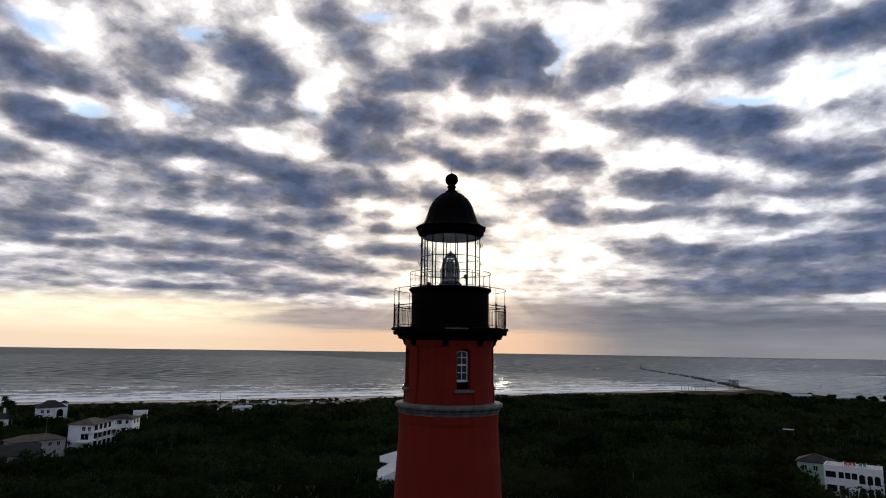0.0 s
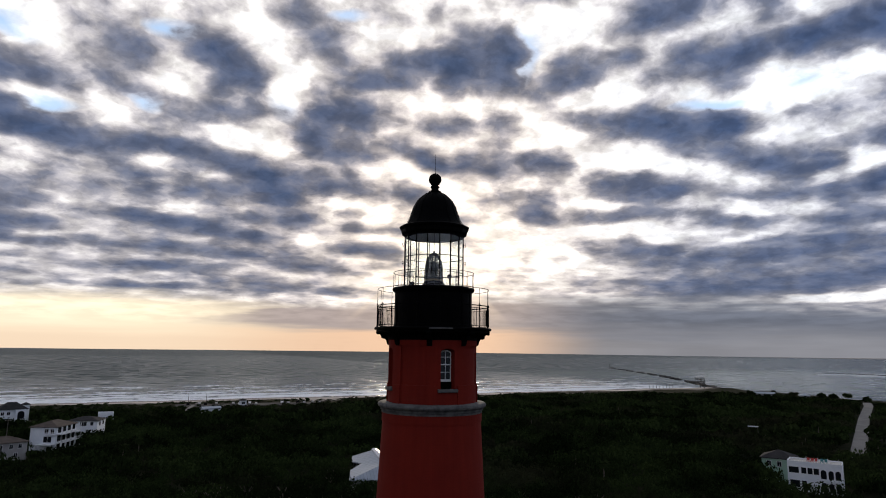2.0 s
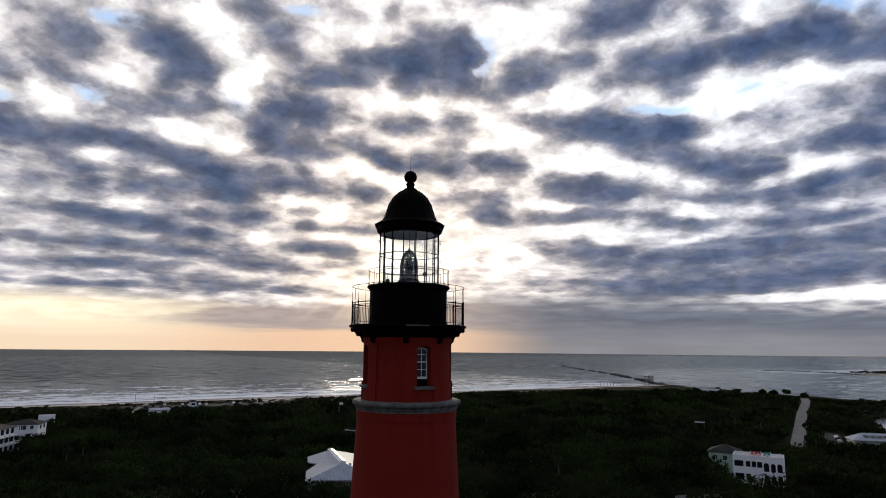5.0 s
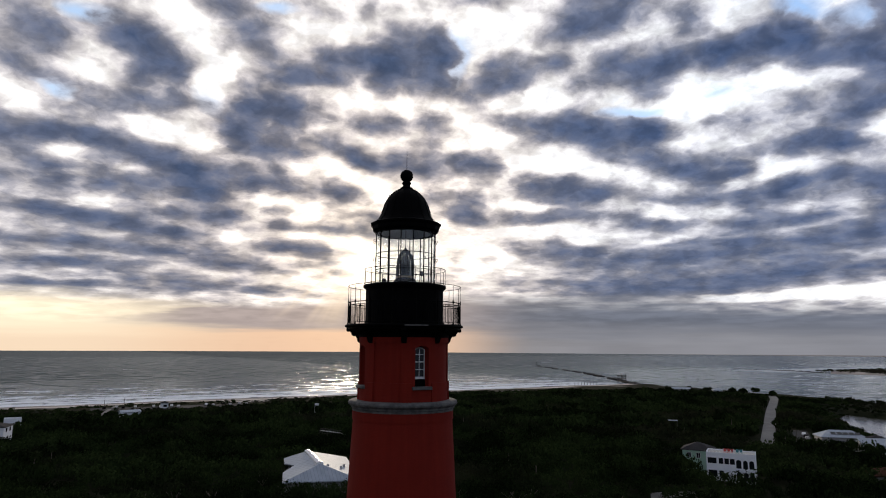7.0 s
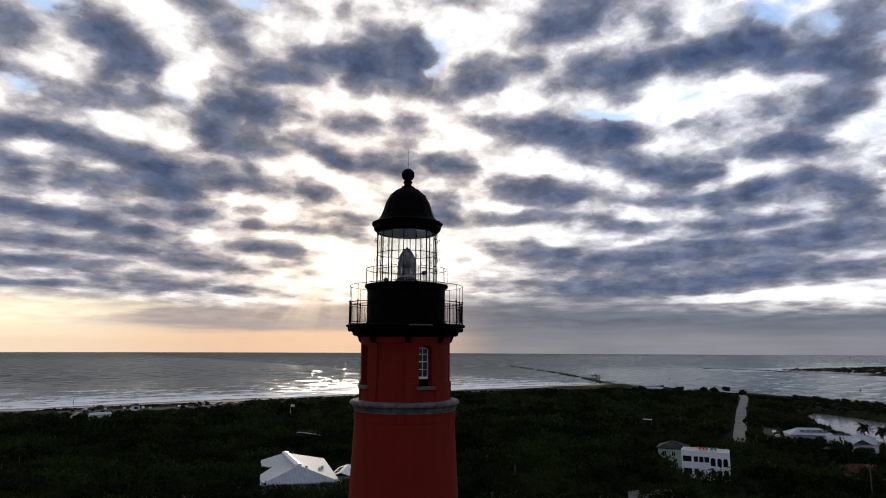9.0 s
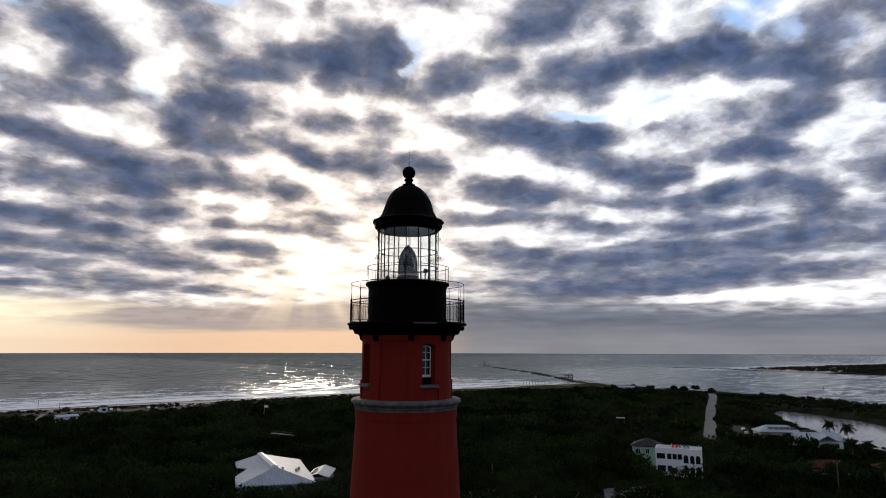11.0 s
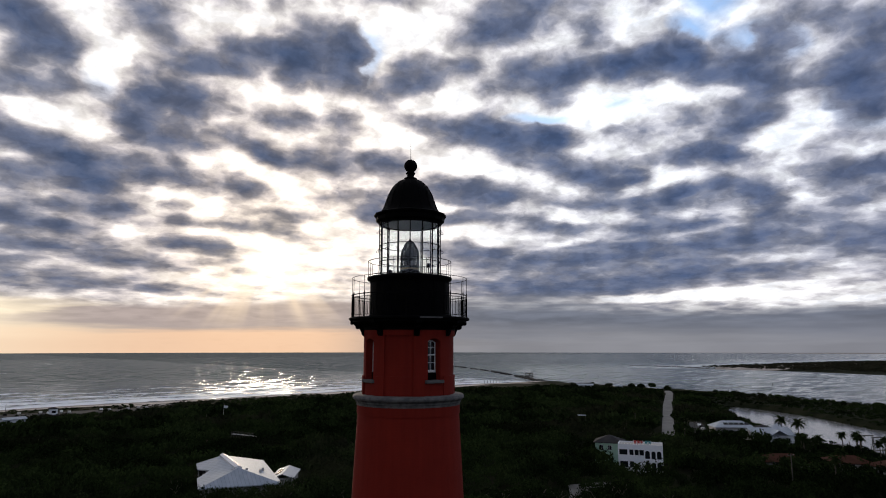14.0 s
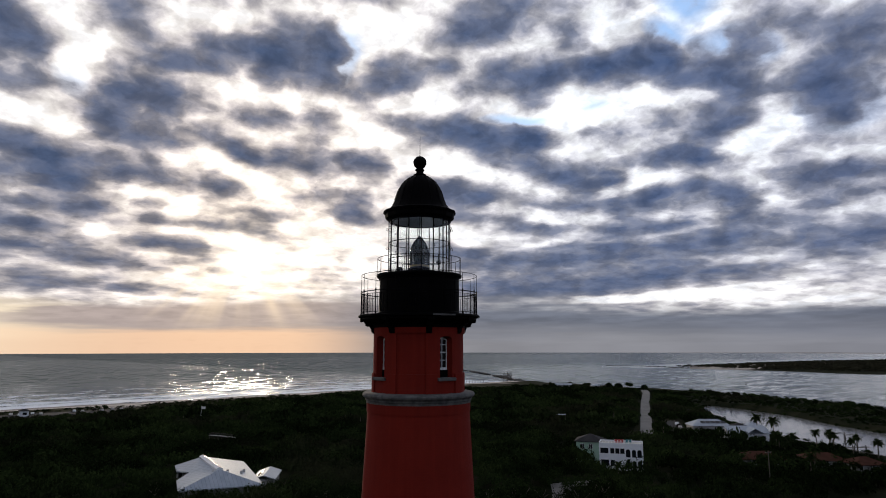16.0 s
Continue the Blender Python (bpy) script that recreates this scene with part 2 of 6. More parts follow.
def make_world():
    w = bpy.data.worlds.new("dawn_sky")
    scene.world = w
    w.use_nodes = True
    k = Nodes(w.node_tree)
    way = k.add("ShaderNodeTexCoord").outputs["Generated"]
    sep = k.add("ShaderNodeSeparateXYZ", way).outputs
    az = k.math("MULTIPLY", k.math("ARCTAN2", sep[0], sep[1]), 180 / math.pi)
    el = k.math("MULTIPLY", k.math("ARCSINE", k.math("MAXIMUM", sep[2], 0.0)), 180 / math.pi)
    # the layer lies flat overhead: its plan, seen in perspective
    up = k.math("ADD", k.math("MAXIMUM", sep[2], 0.0), LAYER)
    plan = k.add("ShaderNodeCombineXYZ", k.math("DIVIDE", sep[0], up), k.math("DIVIDE", sep[1], up), 0.0).outputs[0]
    warp = k.vec("SUBTRACT", k.noise(plan, 3.2, 2, 0.5, "Color"), (0.5, 0.5, 0.5))
    fray = k.vec("SUBTRACT", k.noise(plan, 10.0, 3, 0.5, "Color"), (0.5, 0.5, 0.5))
    here = k.vec("ADD", plan, k.vec("ADD", k.vec("MULTIPLY", warp, (0.17, 0.17, 0)), k.vec("MULTIPLY", fray, (0.065, 0.065, 0))))
    # back to bearing and elevation, with the edges frayed
    there = k.add("ShaderNodeSeparateXYZ", here).outputs
    r2 = k.math("ADD", k.math("MULTIPLY", there[0], there[0]), k.math("MULTIPLY", there[1], there[1]))
    root = k.math("SQRT", k.math("MULTIPLY_ADD", r2, 1 - LAYER * LAYER, 1.0))
    lift = k.math("DIVIDE", k.math("SUBTRACT", root, k.math("MULTIPLY", r2, LAYER)), k.math("ADD", r2, 1.0))
    spot = k.add("ShaderNodeCombineXYZ", k.math("MULTIPLY", k.math("ARCTAN2", there[0], there[1]), 180 / math.pi), k.math("MULTIPLY", k.math("ARCSINE", lift), 180 / math.pi), 0.0).outputs[0]

    def heap(a, e, sa, se, lean, grow):
        m = k.add("ShaderNodeMapping", spot, (a, e, 0), (0, 0, radians(lean)), (sa * grow, se * grow, 1))
        m.vector_type = "TEXTURE"
        ball = k.add("ShaderNodeTexGradient", m.outputs[0])
        ball.gradient_type = "SPHERICAL"
        return ball.outputs["Fac"]

    grain = k.noise(k.vec("ADD", plan, k.vec("MULTIPLY", warp, (0.2, 0.2, 0))), 4.0, 4, 0.52)
    total = k.math("MULTIPLY_ADD", k.math("SUBTRACT", grain, 0.5), 0.62, 0.13)
    # cauliflower lumps, as high as they are wide
    face = k.vec("ADD", k.vec("MULTIPLY", way, (1, 1, 1.5)), k.vec("MULTIPLY", fray, (0.03, 0.03, 0.03)))
    lumps = k.noise(face, 24.0, 5, 0.58)
    total = k.math("MULTIPLY_ADD", k.math("SUBTRACT", lumps, 0.5), k.span(el, 3, 14, 0.24, 0.64), total)
    billow = k.add("ShaderNodeTexVoronoi")
    billow.feature = "SMOOTH_F1"
    k.put(billow.inputs["Vector"], face)
    k.put(billow.inputs["Scale"], 21.0)
    k.put(billow.inputs["Smoothness"], 0.5)
    total = k.math("MULTIPLY_ADD", k.math("SUBTRACT", 0.45, billow.outputs["Distance"]), k.span(el, 4, 14, 0.10, 0.36), total)
    # overcast behind and overhead
    total = k.math("ADD", total, k.math("MAXIMUM", k.span(k.math("ABSOLUTE", k.math("SUBTRACT", az, 9.0)), 50, 75, 0.0, 0.13), k.span(el, 32, 48, 0.0, 0.10)))
    # thicker over the sea on both hands
    total = k.math("ADD", total, k.math("MULTIPLY", k.span(az, -4, -18, 0.0, 0.17), k.span(el, 20, 13)))
    total = k.math("ADD", total, k.math("MULTIPLY", k.span(az, 14, 28, 0.0, 0.08), k.span(el, 19, 11)))
    total = k.math("ADD", total, k.math("MULTIPLY", k.span(az, -12, -26, 0.0, 0.10), k.span(el, 14, 20)))
    total = k.math("ADD", total, k.math("MULTIPLY", k.span(az, 4, 14, 0.0, 0.06), k.span(el, 15, 19)))
    for scale, weight in ((5.0, 0.28), (11.0, 0.08)):
        puff = k.add("ShaderNodeTexVoronoi")
        puff.feature, puff.voronoi_dimensions = "SMOOTH_F1", "2D"
        k.put(puff.inputs["Vector"], here)
        k.put(puff.inputs["Scale"], scale)
        k.put(puff.inputs["Smoothness"], 0.6)
        total = k.math("MULTIPLY_ADD", k.math("SUBTRACT", 0.42, puff.outputs["Distance"]), weight, total)
    for group, weight, grow in ((HEAPS, 0.70, 1.6), (OPENINGS, -0.34, 1.6)):
        for *shape, s in group:
            total = k.math("MULTIPLY_ADD", heap(*shape, grow), s * weight, total)
    total = k.math("ADD", total, 0.0, clamp=True)
    cloud = k.ramp(total, [(0.0, (1.12, 1.11, 1.13)), (0.10, (0.95, 0.92, 0.91)), (0.22, (0.66, 0.63, 0.65)), (0.34, (0.40, 0.39, 0.435)), (0.46, (0.225, 0.235, 0.295)), (0.66, (0.125, 0.150, 0.230)), (1.0, (0.065, 0.096, 0.180))])
    # uneven depth inside the clouds
    cloud = k.scaled(cloud, k.span(k.noise(k.vec("ADD", face, (3, 17, 0)), 30.0, 4, 0.55), 0.30, 0.70, 0.80, 1.26))
    # clear air, seen through the thinnest places
    sky = k.add("ShaderNodeTexSky")
    sky.sky_type, sky.sun_disc, sky.altitude = "NISHITA", False, 40
    sky.sun_elevation, sky.sun_rotation = radians(SUN_EL), radians(SUN_AZ)
    air = k.scaled(sky.outputs[0], 0.10)
    blue = 0.0
    for *shape, s in BLUE_PATCHES:
        blue = k.math("MULTIPLY_ADD", heap(*shape, 1.6), s * 1.5, blue)
    blue = k.math("MULTIPLY", k.math("MINIMUM", blue, 0.85), k.span(total, 0.50, 0.22))
    cloud = k.mix(blue, cloud, k.vec("ADD", air, (0.22, 0.40, 0.70)))
    # smooth low layer towards the horizon, cream on one hand and grey on the other
    streak = k.noise(k.add("ShaderNodeCombineXYZ", k.math("MULTIPLY", az, 0.05), k.math("MULTIPLY", el, 0.8), 3.0).outputs[0], 1.0, 4)
    lifted = k.math("ADD", el, k.math("MULTIPLY", k.math("SUBTRACT", streak, 0.5), 2.6))
    towards = k.vec("DOT_PRODUCT", way, tuple(heading(SUN_AZ, SUN_EL)))
    cream = k.mix(k.span(lifted, 0.0, 3.0), (0.95, 0.74, 0.54), (1.18, 1.02, 0.76))
    grey = k.mix(k.span(lifted, 0.1, 2.6), (0.255, 0.255, 0.28), (0.165, 0.18, 0.225))
    grey = k.scaled(grey, k.span(k.noise(k.add("ShaderNodeCombineXYZ", k.math("MULTIPLY", az, 0.07), k.math("MULTIPLY", el, 0.75), 5.0).outputs[0], 1.0, 4, 0.55), 0.3, 0.7, 0.9, 1.12))
    bank = k.mix(k.span(lifted, 1.0, 2.0), (0.80, 0.56, 0.40), (0.33, 0.305, 0.32))
    veil = k.mix(k.span(az, -24, -5), cream, bank)
    # a dark wedge of cloud low beside the sun
    wedge = k.math("MULTIPLY", k.span(lifted, 1.5, 2.1), k.span(k.math("SUBTRACT", lifted, k.span(az, -22, -3, 0.0, 1.9)), 2.3, 1.9))
    veil = k.mix(k.math("MULTIPLY", wedge, k.math("MULTIPLY", k.span(az, -22, -12), 0.85)), veil, (0.40, 0.345, 0.35))
    veil = k.mix(k.span(az, 5, 17), veil, grey)
    veil = k.mix(k.span(el, 1.2, 2.6), veil, k.scaled(veil, k.span(grain, 0.32, 0.68, 1.10, 0.90)))
    top = k.math("SUBTRACT", k.span(az, 26, 40, 4.2, 3.2), k.span(az, 6, -10, 0.0, 0.6))
    colour = k.mix(k.span(k.math("SUBTRACT", lifted, top), 0.9, -0.9), cloud, veil)
    # shafts of light under the sun
    du, dv = k.math("SUBTRACT", az, SUN_AZ), k.math("SUBTRACT", SUN_EL + 1.5, el)
    fan = k.math("DIVIDE", du, k.math("MAXIMUM", dv, 0.3))
    beams = k.span(k.noise(k.add("ShaderNodeCombineXYZ", k.math("MULTIPLY", fan, 2.6), 0.0, 9.0).outputs[0], 1.3, 1.5), 0.40, 0.70)
    reach = k.math("MULTIPLY", k.span(k.math("ABSOLUTE", du), 10, 2), k.math("MULTIPLY", k.span(dv, 1.5, 3.5), k.span(dv, 8.5, 5.0)))
    colour = k.mix(k.math("MULTIPLY", k.math("MULTIPLY", beams, reach), 0.55), colour, (1.0, 0.85, 0.66))
    # the sky dims away from the sun
    dim = k.ramp(k.math("MULTIPLY_ADD", towards, 0.5, 0.5), [(0.0, (0.66, 0.73, 0.84)), (0.5, (0.62, 0.67, 0.73)), (0.66, (0.62, 0.65, 0.69)), (0.79, (0.88, 0.89, 0.92)), (0.9, (1, 1, 1)), (0.965, (1.01, 1.0, 0.985)), (0.992, (1.06, 1.0, 0.94)), (1.0, (1.12, 1.01, 0.88))])
    colour = k.vec("MULTIPLY", colour, dim)
    colour = k.mix(k.math("MULTIPLY", k.span(az, 8, 34), k.span(el, 4, 8, 0.2, 1.0)), colour, k.vec("MULTIPLY", colour, (0.945, 1.0, 1.07)))
    thin = k.span(total, 0.62, 0.10)
    ahead = k.math("MAXIMUM", towards, 0.0)
    glow = k.math("ADD", k.math("MULTIPLY", k.math("POWER", ahead, 900.0), k.math("MULTIPLY_ADD", thin, 0.5, 0.12)), k.math("MULTIPLY", k.math("POWER", ahead, 55.0), k.math("MULTIPLY", thin, 0.12)))
    colour = k.vec("ADD", colour, k.scaled((1.0, 0.86, 0.66), glow))
    back = k.add("ShaderNodeBackground", colour, 1.0)
    k.add("ShaderNodeOutputWorld", back.outputs[0])


make_world()
sun = new("sun", bpy.data.lights.new("sun", "SUN"))
sun.data.energy, sun.data.angle, sun.data.color = 1.0, radians(9), (1.0, 0.85, 0.65)
sun.matrix_world = look(heading(SUN_AZ, SUN_EL) * 400, (0, 0, 0))

# ---- materials ----
def material(name, build, bump=0.0, **sockets):
    """A Principled material: build(k) returns the colour; sockets set the rest."""
    m = bpy.data.materials.new(name)
    m.use_nodes = True
    k = Nodes(m.node_tree)
    bsdf = k.add("ShaderNodeBsdfPrincipled")
    got = build(k)
    colour, height = got if isinstance(got, tuple) and len(got) == 2 else (got, None)
    k.put(bsdf.inputs["Base Color"], colour)
    for key, v in sockets.items():
        k.put(bsdf.inputs[key.replace("_", " ")], v)
    if height is not None and bump:
        b = k.add("ShaderNodeBump")
        k.put(b.inputs["Strength"], 1.0)
        k.put(b.inputs["Distance"], bump)
        k.put(b.inputs["Height"], height)
        k.put(bsdf.inputs["Normal"], b.outputs[0])
    k.add("ShaderNodeOutputMaterial", bsdf.outputs[0])
    return m


def place(k):
    return k.add("ShaderNodeNewGeometry").outputs["Position"]


def mottled(a, b, fine=20.0, broad=1.5):
    """Two tones, mixed at two scales."""
    def build(k):
        p = place(k)
        n1, n2 = k.noise(p, broad, 5), k.noise(p, fine, 3)
        f = k.math("ADD", k.math("MULTIPLY", k.span(n1, 0.3, 0.7), 0.65), k.math("MULTIPLY", n2, 0.35))
        return k.mix(f, a, b), n2
    return build


def red_brick(k):
    p = place(k)
    sep = k.add("ShaderNodeSeparateXYZ", p).outputs
    ang = k.math("ARCTAN2", sep[0], sep[1])
    wall = k.add("ShaderNodeCombineXYZ", k.math("MULTIPLY", ang, 3.1), sep[2], 0.0).outputs[0]
    br = k.add("ShaderNodeTexBrick", wall, (1, 1, 1), (0.86, 0.86, 0.86), (0.62, 0.62, 0.62))
    for key, v in (("Scale", 1.0), ("Mortar Size", 0.006), ("Brick Width", 0.215), ("Row Height", 0.075), ("Mortar Smooth", 0.3)):
        k.put(br.inputs[key], v)
    streak = k.noise(k.vec("MULTIPLY", wall, (3.0, 0.16, 1)), 1.0, 5, 0.6)
    blotch = k.noise(p, 0.7, 4)
    tone = k.mix(k.span(k.math("ADD", k.math("MULTIPLY", streak, 0.6), k.math("MULTIPLY", blotch, 0.4)), 0.35, 0.65), (0.178, 0.0140, 0.0080), (0.215, 0.0175, 0.0098))
    return k.mix(0.35, tone, k.vec("MULTIPLY", tone, br.outputs[0])), br.outputs[0]


def sea_water(k):
    p = place(k)
    off = k.vec("DOT_PRODUCT", p, (-0.421, 0.907, 0))
    along = k.vec("DOT_PRODUCT", p, (0.907, 0.421, 0))
    shore = k.add("ShaderNodeCombineXYZ", k.math("MULTIPLY", along, 0.30), off, 0.0).outputs[0]
    east = k.add("ShaderNodeSeparateXYZ", p).outputs[0]
    wob = k.noise(k.vec("MULTIPLY", shore, (0.03, 0.012, 0)), 1.0, 4)
    run = k.math("ADD", off, k.math("MULTIPLY", wob, 70.0))
    swell = k.math("SINE", k.math("MULTIPLY", run, 0.17))
    fine = k.noise(shore, 0.09, 6, 0.6)
    chop = k.noise(p, 0.30, 3)
    near = k.span(off, 705, 530)
    inlet = k.math("SUBTRACT", 1.0, k.span(along, 560, 700))
    near = k.math("MULTIPLY", k.math("MULTIPLY", near, inlet), k.span(off, 500, 515))
    level = k.math("ADD", k.math("MULTIPLY", swell, 0.11), k.math("ADD", fine, k.math("MULTIPLY", k.math("SUBTRACT", chop, 0.5), 0.25)))
    foam = k.span(k.math("ADD", level, k.math("MULTIPLY", near, 0.44)), 0.78, 0.96)
    # three ragged lines of breakers
    torn = k.span(k.noise(k.vec("MULTIPLY", shore, (0.5, 0.6, 1)), 0.07, 5, 0.65), 0.42, 0.52)
    jag = k.math("ADD", off, k.math("MULTIPLY", k.math("SUBTRACT", k.noise(k.vec("MULTIPLY", shore, (1, 0.2, 1)), 0.09, 6, 0.66), 0.5), 52.0))
    for line, half in ((690.0, 5.0), (655.0, 6.0), (618.0, 7.0), (580.0, 8.0), (545.0, 9.0)):
        gap = k.math("ABSOLUTE", k.math("SUBTRACT", jag, line))
        foam = k.math("MAXIMUM", foam, k.math("MULTIPLY", k.math("MULTIPLY", k.span(gap, half, half * 0.3), torn), inlet))
    # breakers on the bars off the jetty and the island, few white caps elsewhere
    bars = k.span(k.math("ABSOLUTE", k.math("SUBTRACT", k.vec("DOT_PRODUCT", p, (-0.385, 0.923, 0)), 752)), 75, 15)
    bars = k.math("MULTIPLY", bars, k.span(k.vec("DOT_PRODUCT", p, (0.923, 0.385, 0)), 1150, 1260))
    bars = k.math("MAXIMUM", bars, k.math("MULTIPLY", k.span(k.vec("DISTANCE", p, (870, 1170, 0)), 120, 30), 0.8))
    caps = k.span(k.math("ADD", k.noise(k.vec("MULTIPLY", shore, (0.5, 1, 1)), 0.035, 5, 0.66), k.math("MULTIPLY", bars, 0.48)), 0.645, 0.73)
    foam = k.math("MAXIMUM", foam, k.math("MULTIPLY", k.math("MULTIPLY", caps, k.span(off, 510, 530)), 0.7))
    deep = k.mix(k.noise(p, 0.004, 3), (0.022, 0.042, 0.038), (0.045, 0.068, 0.060))
    # murky lagoon and inlet water; the lagoon's pale base also stands in for reflected sky
    still = k.math("SUBTRACT", 1.0, k.math("MAXIMUM", k.span(off, 500, 520), k.span(east, 345, 365)))
    deep = k.mix(still, deep, (0.15, 0.15, 0.145))
    deep = k.mix(k.math("MULTIPLY", k.span(along, 520, 760), k.span(off, 1150, 800)), deep, (0.098, 0.125, 0.100))
    # constant steepness from long swell down to chop
    swells = k.noise(k.vec("ADD", k.vec("MULTIPLY", shore, (1.3, 1, 1)), (300, 40, 0)), 0.085, 7, 0.70, "Color")
    lagoon = k.math("MAXIMUM", k.math("MAXIMUM", k.span(off, 500, 520), k.span(east, 345, 365)), 0.03)
    tip = k.add("ShaderNodeSeparateXYZ", k.vec("SUBTRACT", swells, (0.5, 0.5, 0.5))).outputs
    # slopes of the wind sea, the fronts of the waves towards the beach
    calm = k.math("MULTIPLY", k.span(along, 520, 760), k.span(off, 1150, 800))
    rise = k.math("MULTIPLY", k.math("MULTIPLY", lagoon, k.math("MULTIPLY_ADD", calm, -0.15, 1.0)), k.math("MAXIMUM", k.span(off, 560, 1000, 0.6, 1.0), k.span(along, 450, 650, 0.0, 1.35)))
    front = k.math("MULTIPLY", k.math("ADD", k.math("MULTIPLY", tip[0], k.math("MULTIPLY", k.span(off, 1100, 3000, 1.5, 0.9), k.math("MULTIPLY_ADD", calm, -0.75, 1.0))), k.span(off, 600, 1000, -0.23, -0.32)), rise)
    side = k.math("MULTIPLY", k.math("MULTIPLY", tip[1], 0.7), rise)
    lean = k.vec("ADD", k.vec("MULTIPLY", k.add("ShaderNodeCombineXYZ", front, front, 0.0).outputs[0], (-0.421, 0.907, 0)), k.vec("MULTIPLY", k.add("ShaderNodeCombineXYZ", side, side, 0.0).outputs[0], (0.907, 0.421, 0)))
    waves = k.vec("NORMALIZE", k.vec("ADD", k.add("ShaderNodeNewGeometry").outputs["Normal"], lean))
    rough = k.math("MAXIMUM", k.span(foam, 0, 1, 0.16, 0.55, False), k.span(off, 1100, 3000, 0.0, 0.34))
    return k.mix(foam, deep, (0.92, 0.94, 0.95)), waves, rough


def make_sea_material():
    m = bpy.data.materials.new("sea_water")
    m.use_nodes = True
    k = Nodes(m.node_tree)
    colour, waves, rough = sea_water(k)
    bsdf = k.add("ShaderNodeBsdfPrincipled")
    k.put(bsdf.inputs["Base Color"], colour)
    k.put(bsdf.inputs["Roughness"], rough)
    k.put(bsdf.inputs["IOR"], 1.33)
    k.put(bsdf.inputs["Normal"], waves)
    k.add("ShaderNodeOutputMaterial", bsdf.outputs[0])
    return m


def ground_cover(k):
    p = place(k)
    sep = k.add("ShaderNodeSeparateXYZ", p).outputs
    n = k.noise(p, 0.05, 5)
    grass = k.mix(k.span(n, 0.35, 0.65), (0.009, 0.013, 0.006), (0.022, 0.023, 0.012))
    sand = k.mix(k.noise(p, 0.25, 4), (0.55, 0.48, 0.42), (0.70, 0.62, 0.55))
    wet = k.mix(k.span(sep[2], 0.25, 1.0), (0.34, 0.31, 0.28), sand)
    dry = k.span(k.math("ADD", sep[2], k.math("MULTIPLY", k.math("SUBTRACT", n, 0.5), 1.2)), 2.9, 2.3)
    off = k.vec("DOT_PRODUCT", p, (-0.421, 0.907, 0))
    dry = k.math("MULTIPLY", dry, k.span(off, 443, 462))
    return k.mix(dry, grass, wet), k.noise(p, 1.2, 4)


def foliage(a, b):
    def build(k):
        r = k.add("ShaderNodeNewGeometry").outputs["Random Per Island"]
        o = k.add("ShaderNodeObjectInfo").outputs["Random"]
        n = k.noise(place(k), 0.035, 4)
        f = k.math("ADD", k.math("MULTIPLY", r, 0.4), k.math("ADD", k.math("MULTIPLY", k.span(n, 0.38, 0.64), 0.55), k.math("MULTIPLY", o, 0.1)))
        dry = k.span(k.noise(k.vec("ADD", place(k), (70, 30, 0)), 0.016, 5, 0.6), 0.52, 0.66)
        return k.mix(k.math("MULTIPLY", dry, 0.6), k.mix(k.math("POWER", f, 1.5), a, b), (0.034, 0.032, 0.020))
    return build


def corrugated(a, b, pitch, axis):
    """Standing-seam roof sheet; axis is the direction across the seams."""
    def build(k):
        p = place(k)
        s = k.math("FRACT", k.math("MULTIPLY", k.vec("DOT_PRODUCT", p, axis), 1 / pitch))
        seam = k.span(k.math("ABSOLUTE", k.math("SUBTRACT", s, 0.5)), 0.42, 0.5)
        n = k.noise(p, 0.6, 5)
        c = k.mix(k.span(n, 0.3, 0.7), a, b)
        return k.mix(k.math("MULTIPLY", seam, 0.65), c, (0.16, 0.18, 0.20)), seam
    return build


def leaf_material(name, build):
    """Matt leaves that let some light through; shading leans to the crown's upper side."""
    m = bpy.data.materials.new(name)
    m.use_nodes = True
    k = Nodes(m.node_tree)
    colour = build(k)
    own = k.add("ShaderNodeNewGeometry").outputs["Normal"]
    soft = k.vec("NORMALIZE", k.vec("ADD", k.vec("MULTIPLY", own, (0.8, 0.8, 0.8)), (0.0, -0.12, 0.5)))
    lit = k.add("ShaderNodeBsdfDiffuse", colour)
    k.put(lit.inputs["Normal"], soft)
    thru = k.add("ShaderNodeBsdfTranslucent", colour)
    k.put(thru.inputs["Normal"], soft)
    both = k.add("ShaderNodeMixShader", 0.15, lit.outputs[0], thru.outputs[0])
    k.add("ShaderNodeOutputMaterial", both.outputs[0])
    return m


RED = material("red_painted_brick", red_brick, 0.004, Roughness=0.85, Specular_IOR_Level=0.15)
BLACK = material("black_painted_iron", mottled((0.0010, 0.0010, 0.0012), (0.0030, 0.0030, 0.0034), 30, 2), 0.002, Roughness=0.65, Specular_IOR_Level=0.03)
STONE = material("weathered_granite", mottled((0.040, 0.039, 0.039), (0.16, 0.155, 0.15), 7, 2.6), 0.006, Roughness=0.85)
WHITE = material("white_paint", mottled((0.70, 0.71, 0.72), (0.82, 0.82, 0.82), 12, 0.5), 0.001, Roughness=0.55)
STUCCO = material("white_stucco", mottled((0.74, 0.77, 0.82), (0.86, 0.88, 0.90), 6, 0.35), 0.004, Roughness=0.85)
GREEN_WALL = material("pale_green_siding", mottled((0.26, 0.42, 0.33), (0.34, 0.50, 0.40), 6, 0.4), 0.002, Roughness=0.7)
GREY_WALL = material("grey_beige_siding", mottled((0.30, 0.29, 0.29), (0.40, 0.39, 0.38), 6, 0.4), 0.002, Roughness=0.75)
SHINGLE = material("dark_shingle", mottled((0.018, 0.018, 0.021), (0.042, 0.040, 0.040), 5, 0.5), 0.01, Roughness=0.95, Specular_IOR_Level=0.2)
